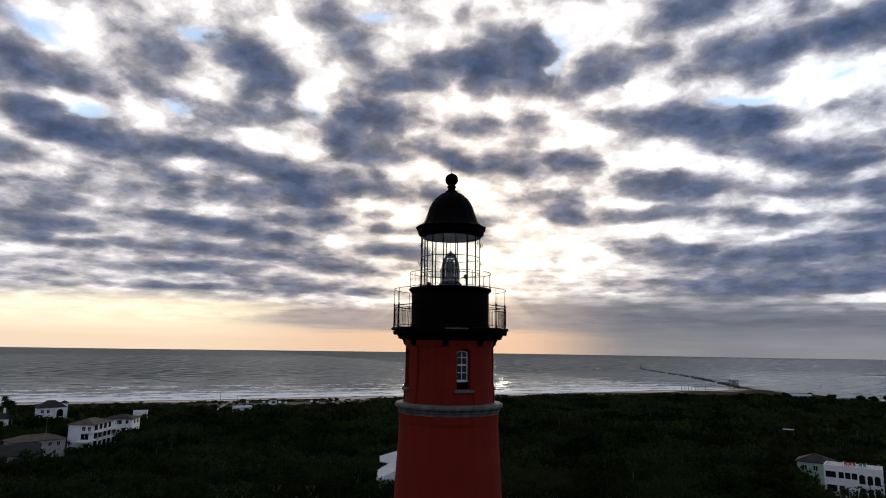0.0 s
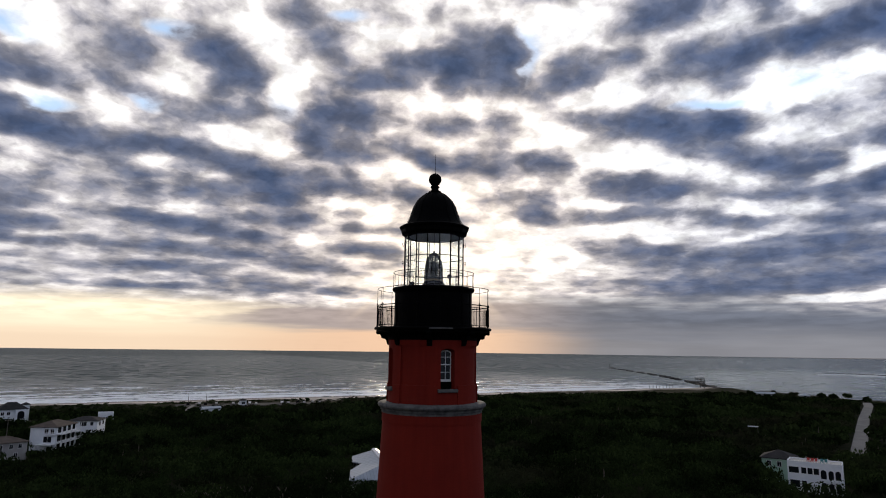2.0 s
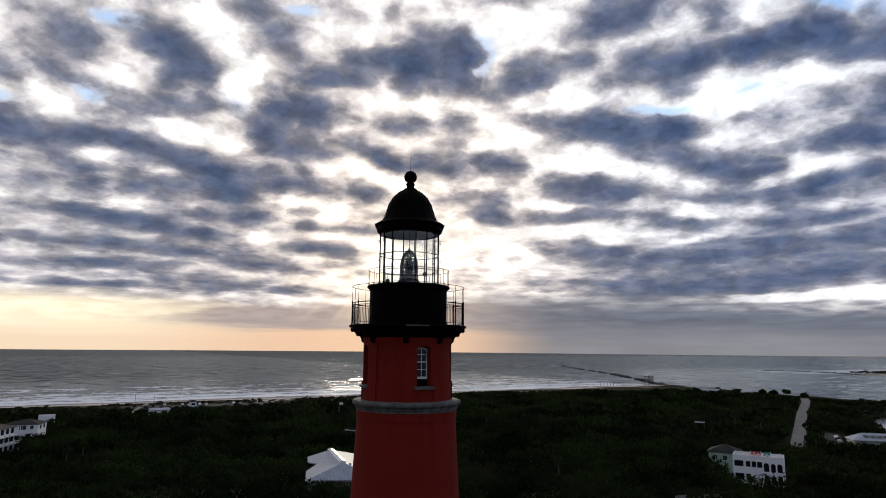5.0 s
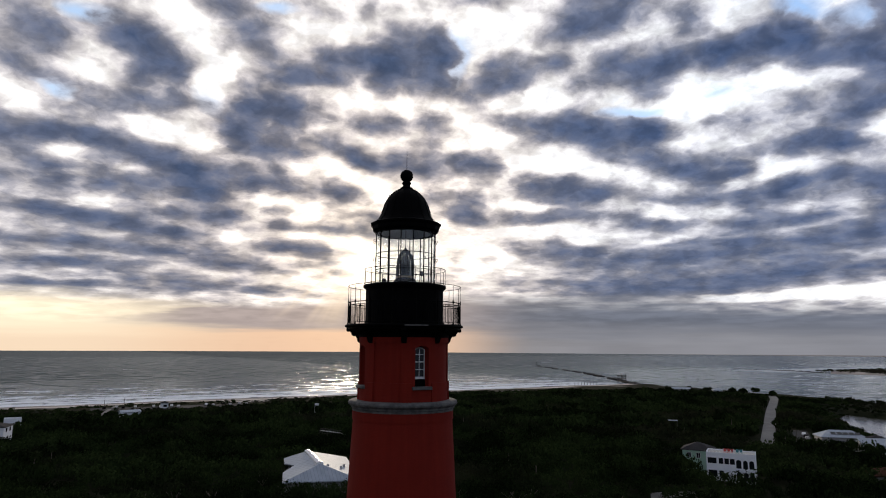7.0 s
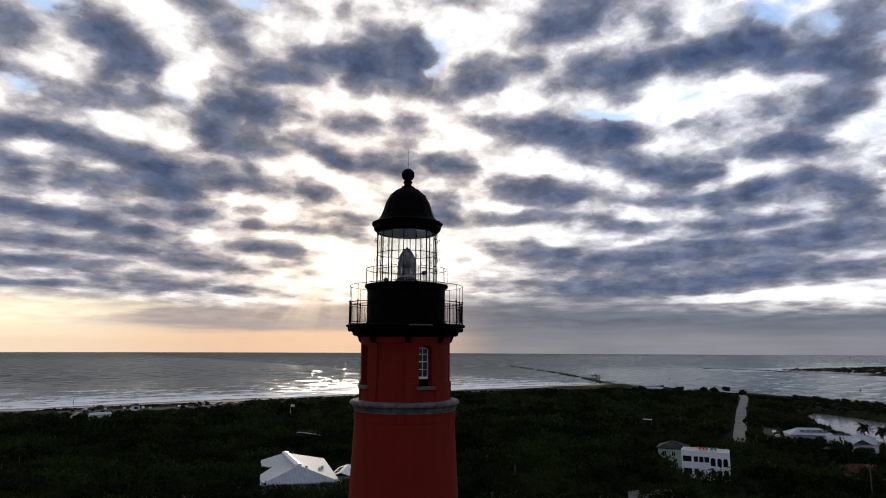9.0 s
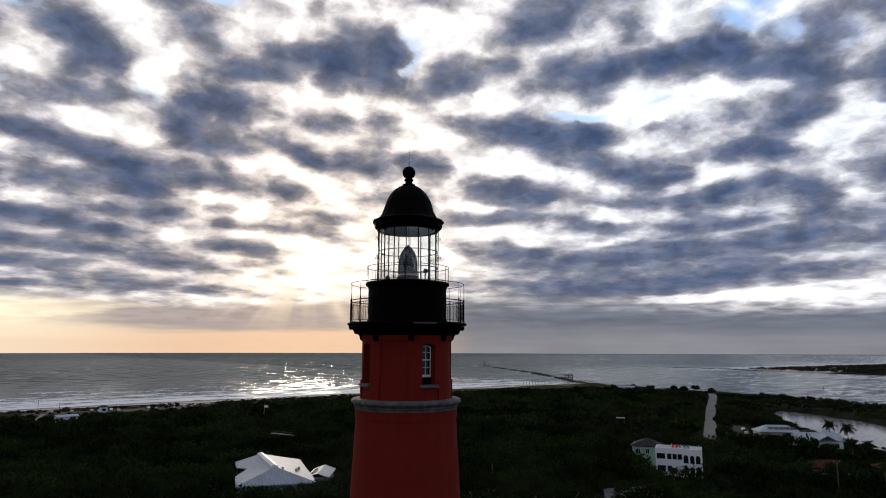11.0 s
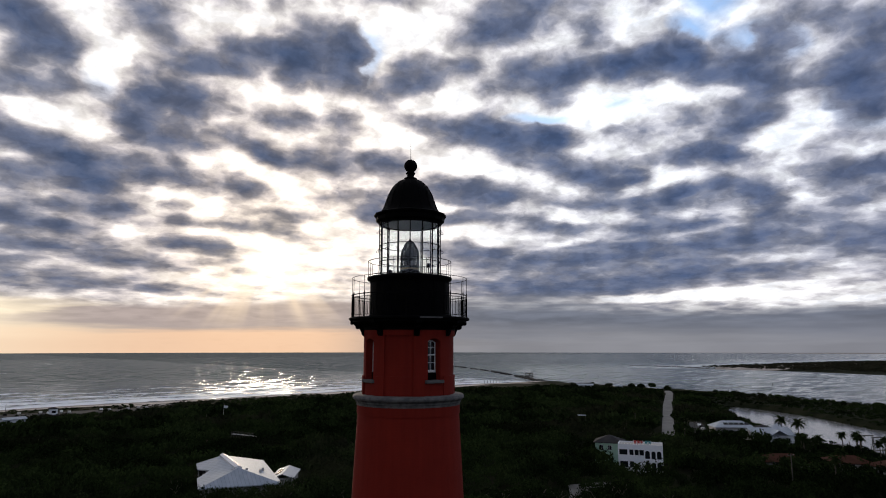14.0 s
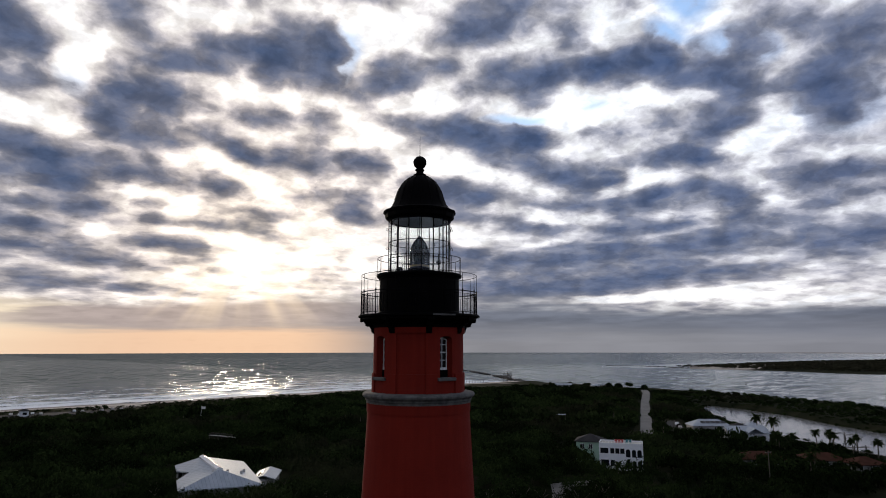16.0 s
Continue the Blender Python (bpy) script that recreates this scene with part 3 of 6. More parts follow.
BROWN_SHINGLE = material("brown_shingle", mottled((0.07, 0.056, 0.048), (0.12, 0.098, 0.085), 5, 0.5), 0.01, Roughness=0.95, Specular_IOR_Level=0.15)
TILE_RED = material("terracotta_tile", mottled((0.045, 0.018, 0.011), (0.075, 0.03, 0.019), 4, 0.5), 0.02, Roughness=0.95, Specular_IOR_Level=0.1)
METAL_ROOF = material("white_metal_roof", corrugated((0.34, 0.385, 0.44), (0.42, 0.46, 0.515), 0.95, (0.94, 0.34, 0)), 0.01, Roughness=0.6)
DARK_GLASS = material("dark_window", lambda k: (0.012, 0.014, 0.017), 0, Roughness=0.08)
CONCRETE = material("pale_concrete", mottled((0.40, 0.39, 0.37), (0.55, 0.53, 0.50), 3, 0.15), 0.004, Roughness=0.9)
WORN_ROAD = material("worn_road", mottled((0.17, 0.165, 0.155), (0.26, 0.25, 0.235), 3, 0.15), 0.004, Roughness=0.95, Specular_IOR_Level=0.1)
ASPHALT = material("asphalt", mottled((0.045, 0.045, 0.045), (0.075, 0.073, 0.07), 3, 0.1), 0.004, Roughness=0.95, Specular_IOR_Level=0.08)
ROCK = material("jetty_rock", mottled((0.018, 0.018, 0.017), (0.055, 0.052, 0.05), 1.2, 0.2), 0.05, Roughness=0.85)
TIMBER = material("grey_timber", mottled((0.045, 0.04, 0.034), (0.10, 0.088, 0.075), 6, 0.8), 0.004, Roughness=0.85)
BARK = material("bark", mottled((0.05, 0.04, 0.03), (0.12, 0.095, 0.07), 9, 1.5), 0.01, Roughness=0.9)
LEAF = leaf_material("scrub_leaf", foliage((0.0025, 0.0055, 0.002), (0.034, 0.052, 0.017)))
DRY_LEAF = leaf_material("dry_island_scrub", foliage((0.016, 0.017, 0.010), (0.055, 0.052, 0.034)))
FROND = leaf_material("palm_frond", foliage((0.014, 0.024, 0.008), (0.036, 0.05, 0.018)))
GROUND = material("sandy_scrub_ground", ground_cover, 0.03, Roughness=1.0, Specular_IOR_Level=0.02)
BRASS = material("dull_brass", mottled((0.16, 0.12, 0.06), (0.28, 0.21, 0.10), 20, 3), 0.001, Roughness=0.4, Metallic=0.9)
LINING = material("grey_painted_lining", mottled((0.62, 0.68, 0.70), (0.72, 0.77, 0.79), 8, 1.5), 0, Roughness=0.5)
SEA = make_sea_material()


def clear_glass(name, tint):
    m = bpy.data.materials.new(name)
    m.use_nodes = True
    k = Nodes(m.node_tree)
    see = k.add("ShaderNodeBsdfTransparent", tint)
    shine = k.add("ShaderNodeBsdfGlossy", (1, 1, 1))
    k.put(shine.inputs["Roughness"], 0.03)
    mixer = k.add("ShaderNodeMixShader", 0.045, see.outputs[0], shine.outputs[0])
    k.add("ShaderNodeOutputMaterial", mixer.outputs[0])
    return m


PANE = clear_glass("lantern_glass", (0.96, 0.975, 0.975))
PRISM = material("prism_glass", lambda k: (0.06, 0.085, 0.08), 0, Roughness=0.06, IOR=1.5, Transmission_Weight=0.6)


# ---- mesh helpers ----
def mesh_object(name, bm, mat, parent=None, label="", smooth=False):
    me = bpy.data.meshes.new(name)
    bm.to_mesh(me)
    bm.free()
    me.materials.append(mat)
    if smooth:
        me.polygons.foreach_set("use_smooth", [True] * len(me.polygons))
    ob = new(name, me)
    if parent is not None:
        ob.parent = parent
    if label:
        ob["label"] = label
    return ob


def part(name, bm, mat, parent, label="", smooth=False):
    return mesh_object(name, bm, mat, parent, label, smooth)


def again(ob, parent, m=None):
    """Another part on the same mesh."""
    o = new(ob.name.split(".")[0], ob.data)
    o.parent = parent
    if m is not None:
        o.matrix_local = m
    return o


def thing(name, label, category, at=(0, 0, 0), turn=0.0, group="", kind=""):
    e = new(name)
    e.empty_display_size = 0.5
    e.matrix_world = pose(*at, 0, 0, turn)
    return tagged(e, label, category, group, kind)


def box(bm, x0, x1, y0, y1, z0, z1, bevel=0.0):
    got = bmesh.ops.create_cube(bm, size=1)["verts"]
    for v in got:
        v.co = Vector(((x0 + x1) / 2 + v.co.x * (x1 - x0), (y0 + y1) / 2 + v.co.y * (y1 - y0), (z0 + z1) / 2 + v.co.z * (z1 - z0)))
    if bevel:
        edges = list({e for v in got for e in v.link_edges})
        bmesh.ops.bevel(bm, geom=edges, offset=bevel, segments=1, affect="EDGES")
    return bm


def boxed(*a, bevel=0.0):
    return box(bmesh.new(), *a, bevel=bevel)


def lathe(profile, seg=48, a0=0.0, a1=360.0, bm=None):
    """Turn (radius, height) pairs about z."""
    bm = bm or bmesh.new()
    full = abs(a1 - a0) >= 359.9
    count = seg if full else seg + 1
    rings = []
    for r, z in profile:
        if r < 1e-6:
            rings.append([bm.verts.new((0, 0, z))])
        else:
            rings.append([bm.verts.new((r * math.sin(radians(a0 + (a1 - a0) * i / seg)), -r * math.cos(radians(a0 + (a1 - a0) * i / seg)), z)) for i in range(count)])
    for p, q in zip(rings, rings[1:]):
        for i in range(seg):
            j = (i + 1) % count
            if len(p) == 1 and len(q) == 1:
                continue
            if len(p) == 1:
                bm.faces.new((p[0], q[j], q[i]))
            elif len(q) == 1:
                bm.faces.new((p[i], p[j], q[0]))
            else:
                bm.faces.new((p[i], p[j], q[j], q[i]))
    bmesh.ops.recalc_face_normals(bm, faces=bm.faces)
    return bm


def ring(radius, z, wire, seg=64):
    prof = [(radius + wire * math.cos(radians(a)), z + wire * math.sin(radians(a))) for a in range(0, 361, 60)]
    return lathe(prof, seg)


def rod(p, q, r, seg=6, r2=None, bm=None):
    bm = bm or bmesh.new()
    p, q = Vector(p), Vector(q)
    m = Matrix.Translation((p + q) / 2) @ (q - p).to_track_quat("Z", "Y").to_matrix().to_4x4()
    bmesh.ops.create_cone(bm, cap_ends=True, segments=seg, radius1=r, radius2=r if r2 is None else r2, depth=(q - p).length, matrix=m)
    return bm


def extruded(outline, depth, bm=None):
    """Outline in (x, z), extruded along y, centred."""
    bm = bm or bmesh.new()
    a = [bm.verts.new((x, -depth / 2, z)) for x, z in outline]
    b = [bm.verts.new((x, depth / 2, z)) for x, z in outline]
    bm.faces.new(a)
    bm.faces.new(b[::-1])
    for i in range(len(a)):
        j = (i + 1) % len(a)
        bm.faces.new((a[j], a[i], b[i], b[j]))
    bmesh.ops.recalc_face_normals(bm, faces=bm.faces)
    return bm


def around(az, r=0.0, z=0.0):
    """A pose at radius r: local -y points outwards, at the bearing az from -y towards +x."""
    return pose(0, 0, 0, 0, 0, az) @ pose(0, -r, z)


def raw_mesh(name, verts, faces, mat, smooth=False):
    """A mesh from numpy arrays of vertices and equal-sided faces."""
    me = bpy.data.meshes.new(name)
    n, s = faces.shape
    me.vertices.add(len(verts))
    me.vertices.foreach_set("co", np.ascontiguousarray(verts, dtype=np.float32).ravel())
    me.loops.add(n * s)
    me.loops.foreach_set("vertex_index", np.ascontiguousarray(faces, dtype=np.int32).ravel())
    me.polygons.add(n)
    me.polygons.foreach_set("loop_start", np.arange(0, n * s, s, dtype=np.int32))
    me.polygons.foreach_set("use_smooth", np.full(n, smooth))
    me.update(calc_edges=True)
    me.materials.append(mat)
    return me

# ---- the land and the sea ----
SHORE = np.array((-0.421, 0.907))      # across the beach, seawards
WATERLINE = 520.0
INLET = [(371, 1200), (364, 795), (356, 645), (391, 563), (398, 523), (424, 463), (428, 412), (434, 366), (432, 325), (425, 291), (410, 200), (400, 60), (400, -4600), (-4600, -4600), (-4600, 1200)]
LAGOON = [(338, 366), (316, 345), (288, 308), (266, 264), (242, 208), (233, 157), (228, 110), (246, 60), (300, 60), (306, 150), (312, 208), (317, 233), (336, 288), (341, 339)]
ISLAND = [(850, 1120), (890, 925), (985, 705), (1100, 450), (1500, 200), (2500, 300), (2600, 1200), (2100, 1440), (1560, 1400), (1250, 1280), (965, 1165)]


def depth_in(poly, x, y):
    """Signed distance to a closed outline, positive inside."""
    px, py = np.asarray(x, float), np.asarray(y, float)
    best, inside = np.full(px.shape, 1e9), np.zeros(px.shape, bool)
    for (ax, ay), (bx, by) in zip(poly, poly[1:] + poly[:1]):
        dx, dy = bx - ax, by - ay
        u = np.clip(((px - ax) * dx + (py - ay) * dy) / (dx * dx + dy * dy), 0, 1)
        best = np.minimum(best, np.hypot(px - ax - u * dx, py - ay - u * dy))
        if ay != by:
            inside ^= ((ay > py) != (by > py)) & (px < (bx - ax) * (py - ay) / (by - ay) + ax)
    return np.where(inside, best, -best)


def smooth01(v):
    v = np.clip(v, 0, 1)
    return v * v * (3 - 2 * v)


def bumps(x, y, size, seed=0):
    """Cheap smooth unevenness from a few crossed waves, about -1 to 1."""
    rng = np.random.RandomState(seed)
    total = 0
    for _ in range(7):
        a, ph, s = rng.uniform(0, math.tau), rng.uniform(0, math.tau), size * rng.uniform(0.6, 1.7)
        total = total + np.sin((x * math.cos(a) + y * math.sin(a)) * math.tau / s + ph)
    return total / 4.0


def rise(s, width, top):
    return np.where(s > 0, top * smooth01(s / width), np.maximum(s * 0.07, -2.5))


def ground_height(x, y):
    x, y = np.asarray(x, float), np.asarray(y, float)
    off = SHORE[0] * x + SHORE[1] * y
    wob = 6 * bumps(x, y, 130, 3)
    ocean = rise(WATERLINE - off + wob * 0.6, 60, 2.5)
    inlet = rise(depth_in(INLET, x, y) + wob * 0.3, 12, 2.5)
    lagoon = rise(-depth_in(LAGOON, x, y) + wob * 0.15, 4, 2.6)
    main = np.minimum(np.minimum(ocean, inlet), lagoon)
    dune = 0.5 + 0.45 * bumps(x, y, 60, 5)
    main = main + dune * smooth01((main - 1.9) / 0.6)
    isle = rise(depth_in(ISLAND, x, y) + wob * 2, 60, 2.6)
    return np.maximum(main, isle)


def ground_sheet():
    def axis(lo, hi, step, end):
        core = list(np.arange(lo, hi + 1, step))
        out, s = [], step
        v = hi
        while v < end:
            s *= 1.35
            v = min(v + s, end)
            out.append(v)
        pre, s, v = [], step, lo
        while v > -end:
            s *= 1.35
            v = max(v - s, -end)
            pre.append(v)
        return np.array(pre[::-1] + core + out)
    xs, ys = axis(-360, 470, 4.0, 4600), axis(40, 620, 4.0, 4600)
    gx, gy = np.meshgrid(xs, ys)
    gz = ground_height(gx, gy)
    verts = np.stack([gx, gy, gz], -1).reshape(-1, 3)
    nx, ny = len(xs), len(ys)
    i = np.arange(nx * ny).reshape(ny, nx)
    faces = np.stack([i[:-1, :-1], i[:-1, 1:], i[1:, 1:], i[1:, :-1]], -1).reshape(-1, 4)
    ob = new("ground", raw_mesh("ground", verts, faces, GROUND, True))
    tagged(ob, "sandy scrubland with pale beach along the sea", "ground", kind="structure")


def wave_height(x, y):
    """Wind sea running onto the beach: many short crests of mixed length and heading."""
    rng = np.random.RandomState(17)
    home = math.atan2(-SHORE[1], -SHORE[0])
    total = np.zeros_like(x)
    for i in range(26):
        length = 8.0 * (6.5 ** (i / 25))
        a = home + rng.normal(0, 0.55)
        steep = 0.034 if length < 26 else 0.026
        k = math.tau / length
        ph = k * (x * math.cos(a) + y * math.sin(a)) + rng.uniform(0, math.tau) + 1.3 * bumps(x, y, length * 6, 40 + i)
        total += steep / k * (np.sin(ph) + 0.25 * np.sin(2 * ph))
    return total


def sea_sheet():
    ox, oy = 0.0, -35.0
    az = np.radians(np.concatenate([np.arange(-180, -44, 4.0), np.arange(-44, 63, 0.125), np.arange(63, 180, 4.0)]))
    r = [0.0, 150.0, 300.0, 440.0]
    while r[-1] < 4880:
        v = r[-1]
        r.append(min(v + (3.2 + (v - 440) * 0.0085 if v < 1160 else (v - 1080) * 0.12 + 4), 4880.0))
    r = np.array(r)
    gr, ga = np.meshgrid(r, az, indexing="ij")
    x, y = ox + gr * np.sin(ga), oy + gr * np.cos(ga)
    off = SHORE[0] * x + SHORE[1] * y
    fade = smooth01((gr - 445) / 40) * smooth01((1150 - gr) / 650) * (0.10 + 0.90 * smooth01((off - 505) / 145))
    fade = np.where((ga > radians(-44)) & (ga < radians(62.9)), fade, 0)
    z = np.zeros_like(x)
    on = fade > 0
    z[on] = wave_height(x[on], y[on]) * fade[on]
    nr, na = x.shape
    i = np.arange(nr * na).reshape(nr, na)
    j = np.roll(i, -1, axis=1)
    faces = np.stack([i[:-1], i[1:], j[1:], j[:-1]], -1).reshape(-1, 4)[:, ::-1]
    verts = np.stack([x, y, z], -1).reshape(-1, 3)
    ob = new("water", raw_mesh("water", verts, faces, SEA, True))
    tagged(ob, "grey choppy sea with white surf near the beach", "sea", kind="structure")
    return len(faces)


ground_sheet()
sea_sheet()

ROAD = [(171, 213), (204.2, 258.5), (276, 357), (348, 452.6), (366, 480)]


def strip(name, line, width, mat, lift, label, category, step=6.0, level=None):
    """A ribbon that follows the ground, or lies level on a low bank."""
    pts = []
    for (ax, ay), (bx, by) in zip(line, line[1:]):
        n = max(1, int(math.hypot(bx - ax, by - ay) / step))
        pts += [(ax + (bx - ax) * i / n, ay + (by - ay) * i / n) for i in range(n)]
    pts.append(line[-1])
    bm, rows = bmesh.new(), []
    for i, (x, y) in enumerate(pts):
        p, q = pts[max(i - 1, 0)], pts[min(i + 1, len(pts) - 1)]
        d = Vector((q[0] - p[0], q[1] - p[1])).normalized()
        z = max(float(ground_height(x + s * d.y * width / 2, y - s * d.x * width / 2)) for s in (-1, 0, 1)) + lift if level is None else level
        rows.append([bm.verts.new((x + s * d.y * width / 2, y - s * d.x * width / 2, z + e)) for s, e in ((-1, -0.4 if level is None else -1.6), (-1, 0), (1, 0), (1, -0.4 if level is None else -1.6))])
    for a, b in zip(rows, rows[1:]):
        for j in range(3):
            bm.faces.new((a[j], a[j + 1], b[j + 1], b[j]))
    bmesh.ops.recalc_face_normals(bm, faces=bm.faces)
    return tagged(mesh_object(name, bm, mat), label, category, kind="structure")


strip("road", ROAD, 6.0, WORN_ROAD, 0.08, "long pale straight road between dark scrub", "road", level=3.5)


def rock_mesh(seed):
    rng = random.Random(seed)
    bm = bmesh.new()
    bmesh.ops.create_icosphere(bm, subdivisions=1, radius=1)
    for v in bm.verts:
        v.co *= rng.uniform(0.72, 1.12)
        v.co.z *= 0.7
    me = bpy.data.meshes.new("rock")
    bm.to_mesh(me)
    bm.free()
    me.materials.append(ROCK)
    return me


ROCKS = [rock_mesh(i) for i in range(5)]


def rock_jetty(name, line, count, size, label, broken=True):
    e = thing(name, label, "jetty", (*line[0], 0))
    rng = random.Random(len(line) * 7 + count)
    total = sum(math.hypot(b[0] - a[0], b[1] - a[1]) for a, b in zip(line, line[1:]))
    for i in range(count):
        d = total * (i + rng.random()) / count
        if broken and d / total > 0.22 and math.sin(d * 0.075) + 0.5 * math.sin(d * 0.19) > 0.55 - 0.5 * d / total:      # washed-out gaps towards the tip
            continue
        for a, b in zip(line, line[1:]):
            seg = math.hypot(b[0] - a[0], b[1] - a[1])
            if d <= seg:
                break
            d -= seg
        x, y = a[0] + (b[0] - a[0]) * d / seg, a[1] + (b[1] - a[1]) * d / seg
        s = size * rng.uniform(0.7, 1.3) * (0.8 if i > count * 0.5 else 1.0)
        o = new("rock", rng.choice(ROCKS))
        o.parent = e
        o.matrix_local = pose(x - line[0][0] + rng.uniform(-2, 2), y - line[0][1] + rng.uniform(-2, 2), s * 0.15, rng.uniform(-20, 20), rng.uniform(-20, 20), rng.uniform(0, 360)) @ Matrix.Diagonal((s * 1.4, s * 1.2, s, 1))


rock_jetty("rock_jetty", [(343, 690), (352, 735), (372, 830), (406, 1050), (443, 1450)], 295, 2.9, "long dark rubble jetty running out into the sea")
rock_jetty("rock_breakwater", [(889, 1060), (892, 1130), (880, 1193), (836, 1263)], 110, 2.2, "low dark rubble breakwater off the island", False)

# ---- the lighthouse ----
WINDOW_AZ = 18.5
lighthouse = thing("lighthouse", "tall red brick lighthouse with black iron gallery and lantern", "lighthouse", (0, 0, 0))


def build_shaft():
    prof = [(5.15, 2.0), (5.15, 4.2), (4.95, 4.5), (4.78, 6.5)]
    for i in range(1, 13):
        z = 6.5 + (40.72 - 6.5) * i / 12
        u = i / 12
        prof.append((4.78 + (2.80 - 4.78) * (u * 0.88 + 0.12 * (1 - (1 - u) ** 2)) - 0.0, z))
    part("shaft", lathe(prof, 72), RED, lighthouse, "tapering red painted brick shaft", True)
    part("necking", lathe([(2.60, 40.66), (2.845, 40.68), (2.845, 41.24), (2.60, 41.25)], 72), RED, lighthouse, "raised red course below the stone belt", False)
    part("stone_belt", lathe([(2.5, 41.15), (2.86, 41.15), (2.86, 41.26), (2.92, 41.30), (2.92, 41.38), (2.97, 41.42), (3.0, 41.46), (3.07, 41.49), (3.09, 41.58), (3.05, 41.67), (2.97, 41.71), (2.3, 41.73)], 72), STONE, lighthouse, "grey moulded granite belt course")


build_shaft()


def arc_wall(r0, r1, a0, a1, z0, z1, seg=8, bm=None):
    """A curved block between two bearings."""
    bm = bm or bmesh.new()
    rows = []
    for i in range(seg + 1):
        a = radians(a0 + (a1 - a0) * i / seg)
        c = (math.sin(a), -math.cos(a))
        rows.append([bm.verts.new((r * c[0], r * c[1], z)) for r, z in ((r0, z0), (r1, z0), (r1, z1), (r0, z1))])
    for a, b in zip(rows, rows[1:]):
        for j in range(4):
            bm.faces.new((a[j], a[(j + 1) % 4], b[(j + 1) % 4], b[j]))
    bm.faces.new(rows[0])
    bm.faces.new(rows[-1][::-1])
    bmesh.ops.recalc_face_normals(bm, faces=bm.faces)
    return bm


HALF_OPEN = 9.2            # half of a window opening, degrees at the wall
SILL_Z, SASH_Z, HEAD_Z = 42.48, 42.98, 44.64


def build_watch_room():
    # black liner behind the windows: the room's darkness is put into its colour
    part("inner_wall", lathe([(1.9, 41.7), (1.9, 45.6)], 40), BLACK, lighthouse, "unlit inside of the watch room", True)
    for k in range(4):
        w = WINDOW_AZ + 90 * k
        # window bay: two piers, apron, arched head
        for a0, a1 in ((w - 26.7, w - HALF_OPEN), (w + HALF_OPEN, w + 26.7)):
            part("pier", arc_wall(1.95, 2.53, a0, a1, 41.70, 45.5), RED, lighthouse)
        part("apron", arc_wall(1.95, 2.53, w - HALF_OPEN, w + HALF_OPEN, 41.70, SILL_Z), RED, lighthouse)
        bm = bmesh.new()
        n = 12
        for i in range(n):
            a0, a1 = w - HALF_OPEN + 2 * HALF_OPEN * i / n, w - HALF_OPEN + 2 * HALF_OPEN * (i + 1) / n
            u = (2 * (i + 0.5) / n - 1)
            arc_wall(1.95, 2.53, a0, a1, HEAD_Z + 0.14 * (1 - u * u) - 0.07, 45.5, 1, bm)
        part("arched_head", bm, RED, lighthouse)
        part("blank_panel", arc_wall(1.95, 2.45, w + 26.7, w + 63.3, 41.70, 45.5), RED, lighthouse)
        # plinth steps
        for a0, a1, r in ((w - 27.2, w - HALF_OPEN - 4, 2.60), (w + HALF_OPEN + 4, w + 27.2, 2.60), (w + 27.2, w + 62.8, 2.52)):
            part("plinth", arc_wall(2.3, r, a0, a1, 41.70, 42.72), RED, lighthouse)
        part("corbel_course", arc_wall(2.3, 2.56, w - 27.0, w + 63.0, 44.86, 45.2, 12), RED, lighthouse)
        build_window(w)


def build_window(w):
    win = part("window", arc_wall(1.96, 1.99, w - HALF_OPEN, w + HALF_OPEN, SILL_Z + 0.06, HEAD_Z + 0.1), BLACK, lighthouse, "tall narrow white sash window in a deep arched reveal")
    half, r = 0.30, 2.10

    def piece(name, bm, mat):
        o = part(name, bm, mat, win)
        o.matrix_local = around(w, r)
        return o
    top = HEAD_Z - 0.02
    for s in (-1, 1):
        piece("stile", boxed(s * half - 0.028, s * half + 0.028, -0.04, 0.04, SASH_Z, top - 0.10, bevel=0.008), WHITE)
    bm = bmesh.new()
    for i in range(10):
        u0, u1 = -1 + 2 * i / 10, -1 + 2 * (i + 1) / 10
        f = lambda u: top - 0.12 + 0.13 * (1 - u * u)
        vs = [bm.verts.new((half * u * 1.1, y, f(u) + dz)) for u in (u0, u1) for y in (-0.04, 0.04) for dz in (-0.07, 0)]
        for q in ((0, 1, 5, 4), (2, 6, 7, 3), (1, 3, 7, 5), (0, 4, 6, 2)):
            bm.faces.new([vs[j] for j in q])
    bmesh.ops.remove_doubles(bm, verts=bm.verts, dist=0.001)
    piece("arched_rail", bm, WHITE)
    piece("bottom_rail", boxed(-half - 0.03, half + 0.03, -0.05, 0.05, SASH_Z - 0.06, SASH_Z + 0.07, bevel=0.008), WHITE)
    mid = SASH_Z + 0.86
    piece("meeting_rail", boxed(-half, half, -0.045, 0.04, mid - 0.035, mid + 0.035, bevel=0.006), WHITE)
    piece("glazing_bar", boxed(-0.016, 0.016, -0.025, 0.025, SASH_Z, top - 0.02), WHITE)
    for z in (SASH_Z + 0.45, mid + 0.4):
        piece("glazing_bar", boxed(-half, half, -0.025, 0.025, z - 0.016, z + 0.016), WHITE)
    piece("pane", boxed(-half, half, 0.0, 0.008, SASH_Z, top - 0.04), DARK_GLASS)
    s = part("sill", boxed(-0.57, 0.57, -0.13, 0.30, -0.17, 0.0, bevel=0.02), STONE, win, "grey stone sill")
    s.matrix_local = around(w, 2.52, SILL_Z + 0.06)
    v = piece("vent_grille", boxed(-0.40, 0.40, -0.06, 0.06, SILL_Z + 0.07, SASH_Z - 0.06), BLACK)
    v["label"] = "dark panel below the sash"


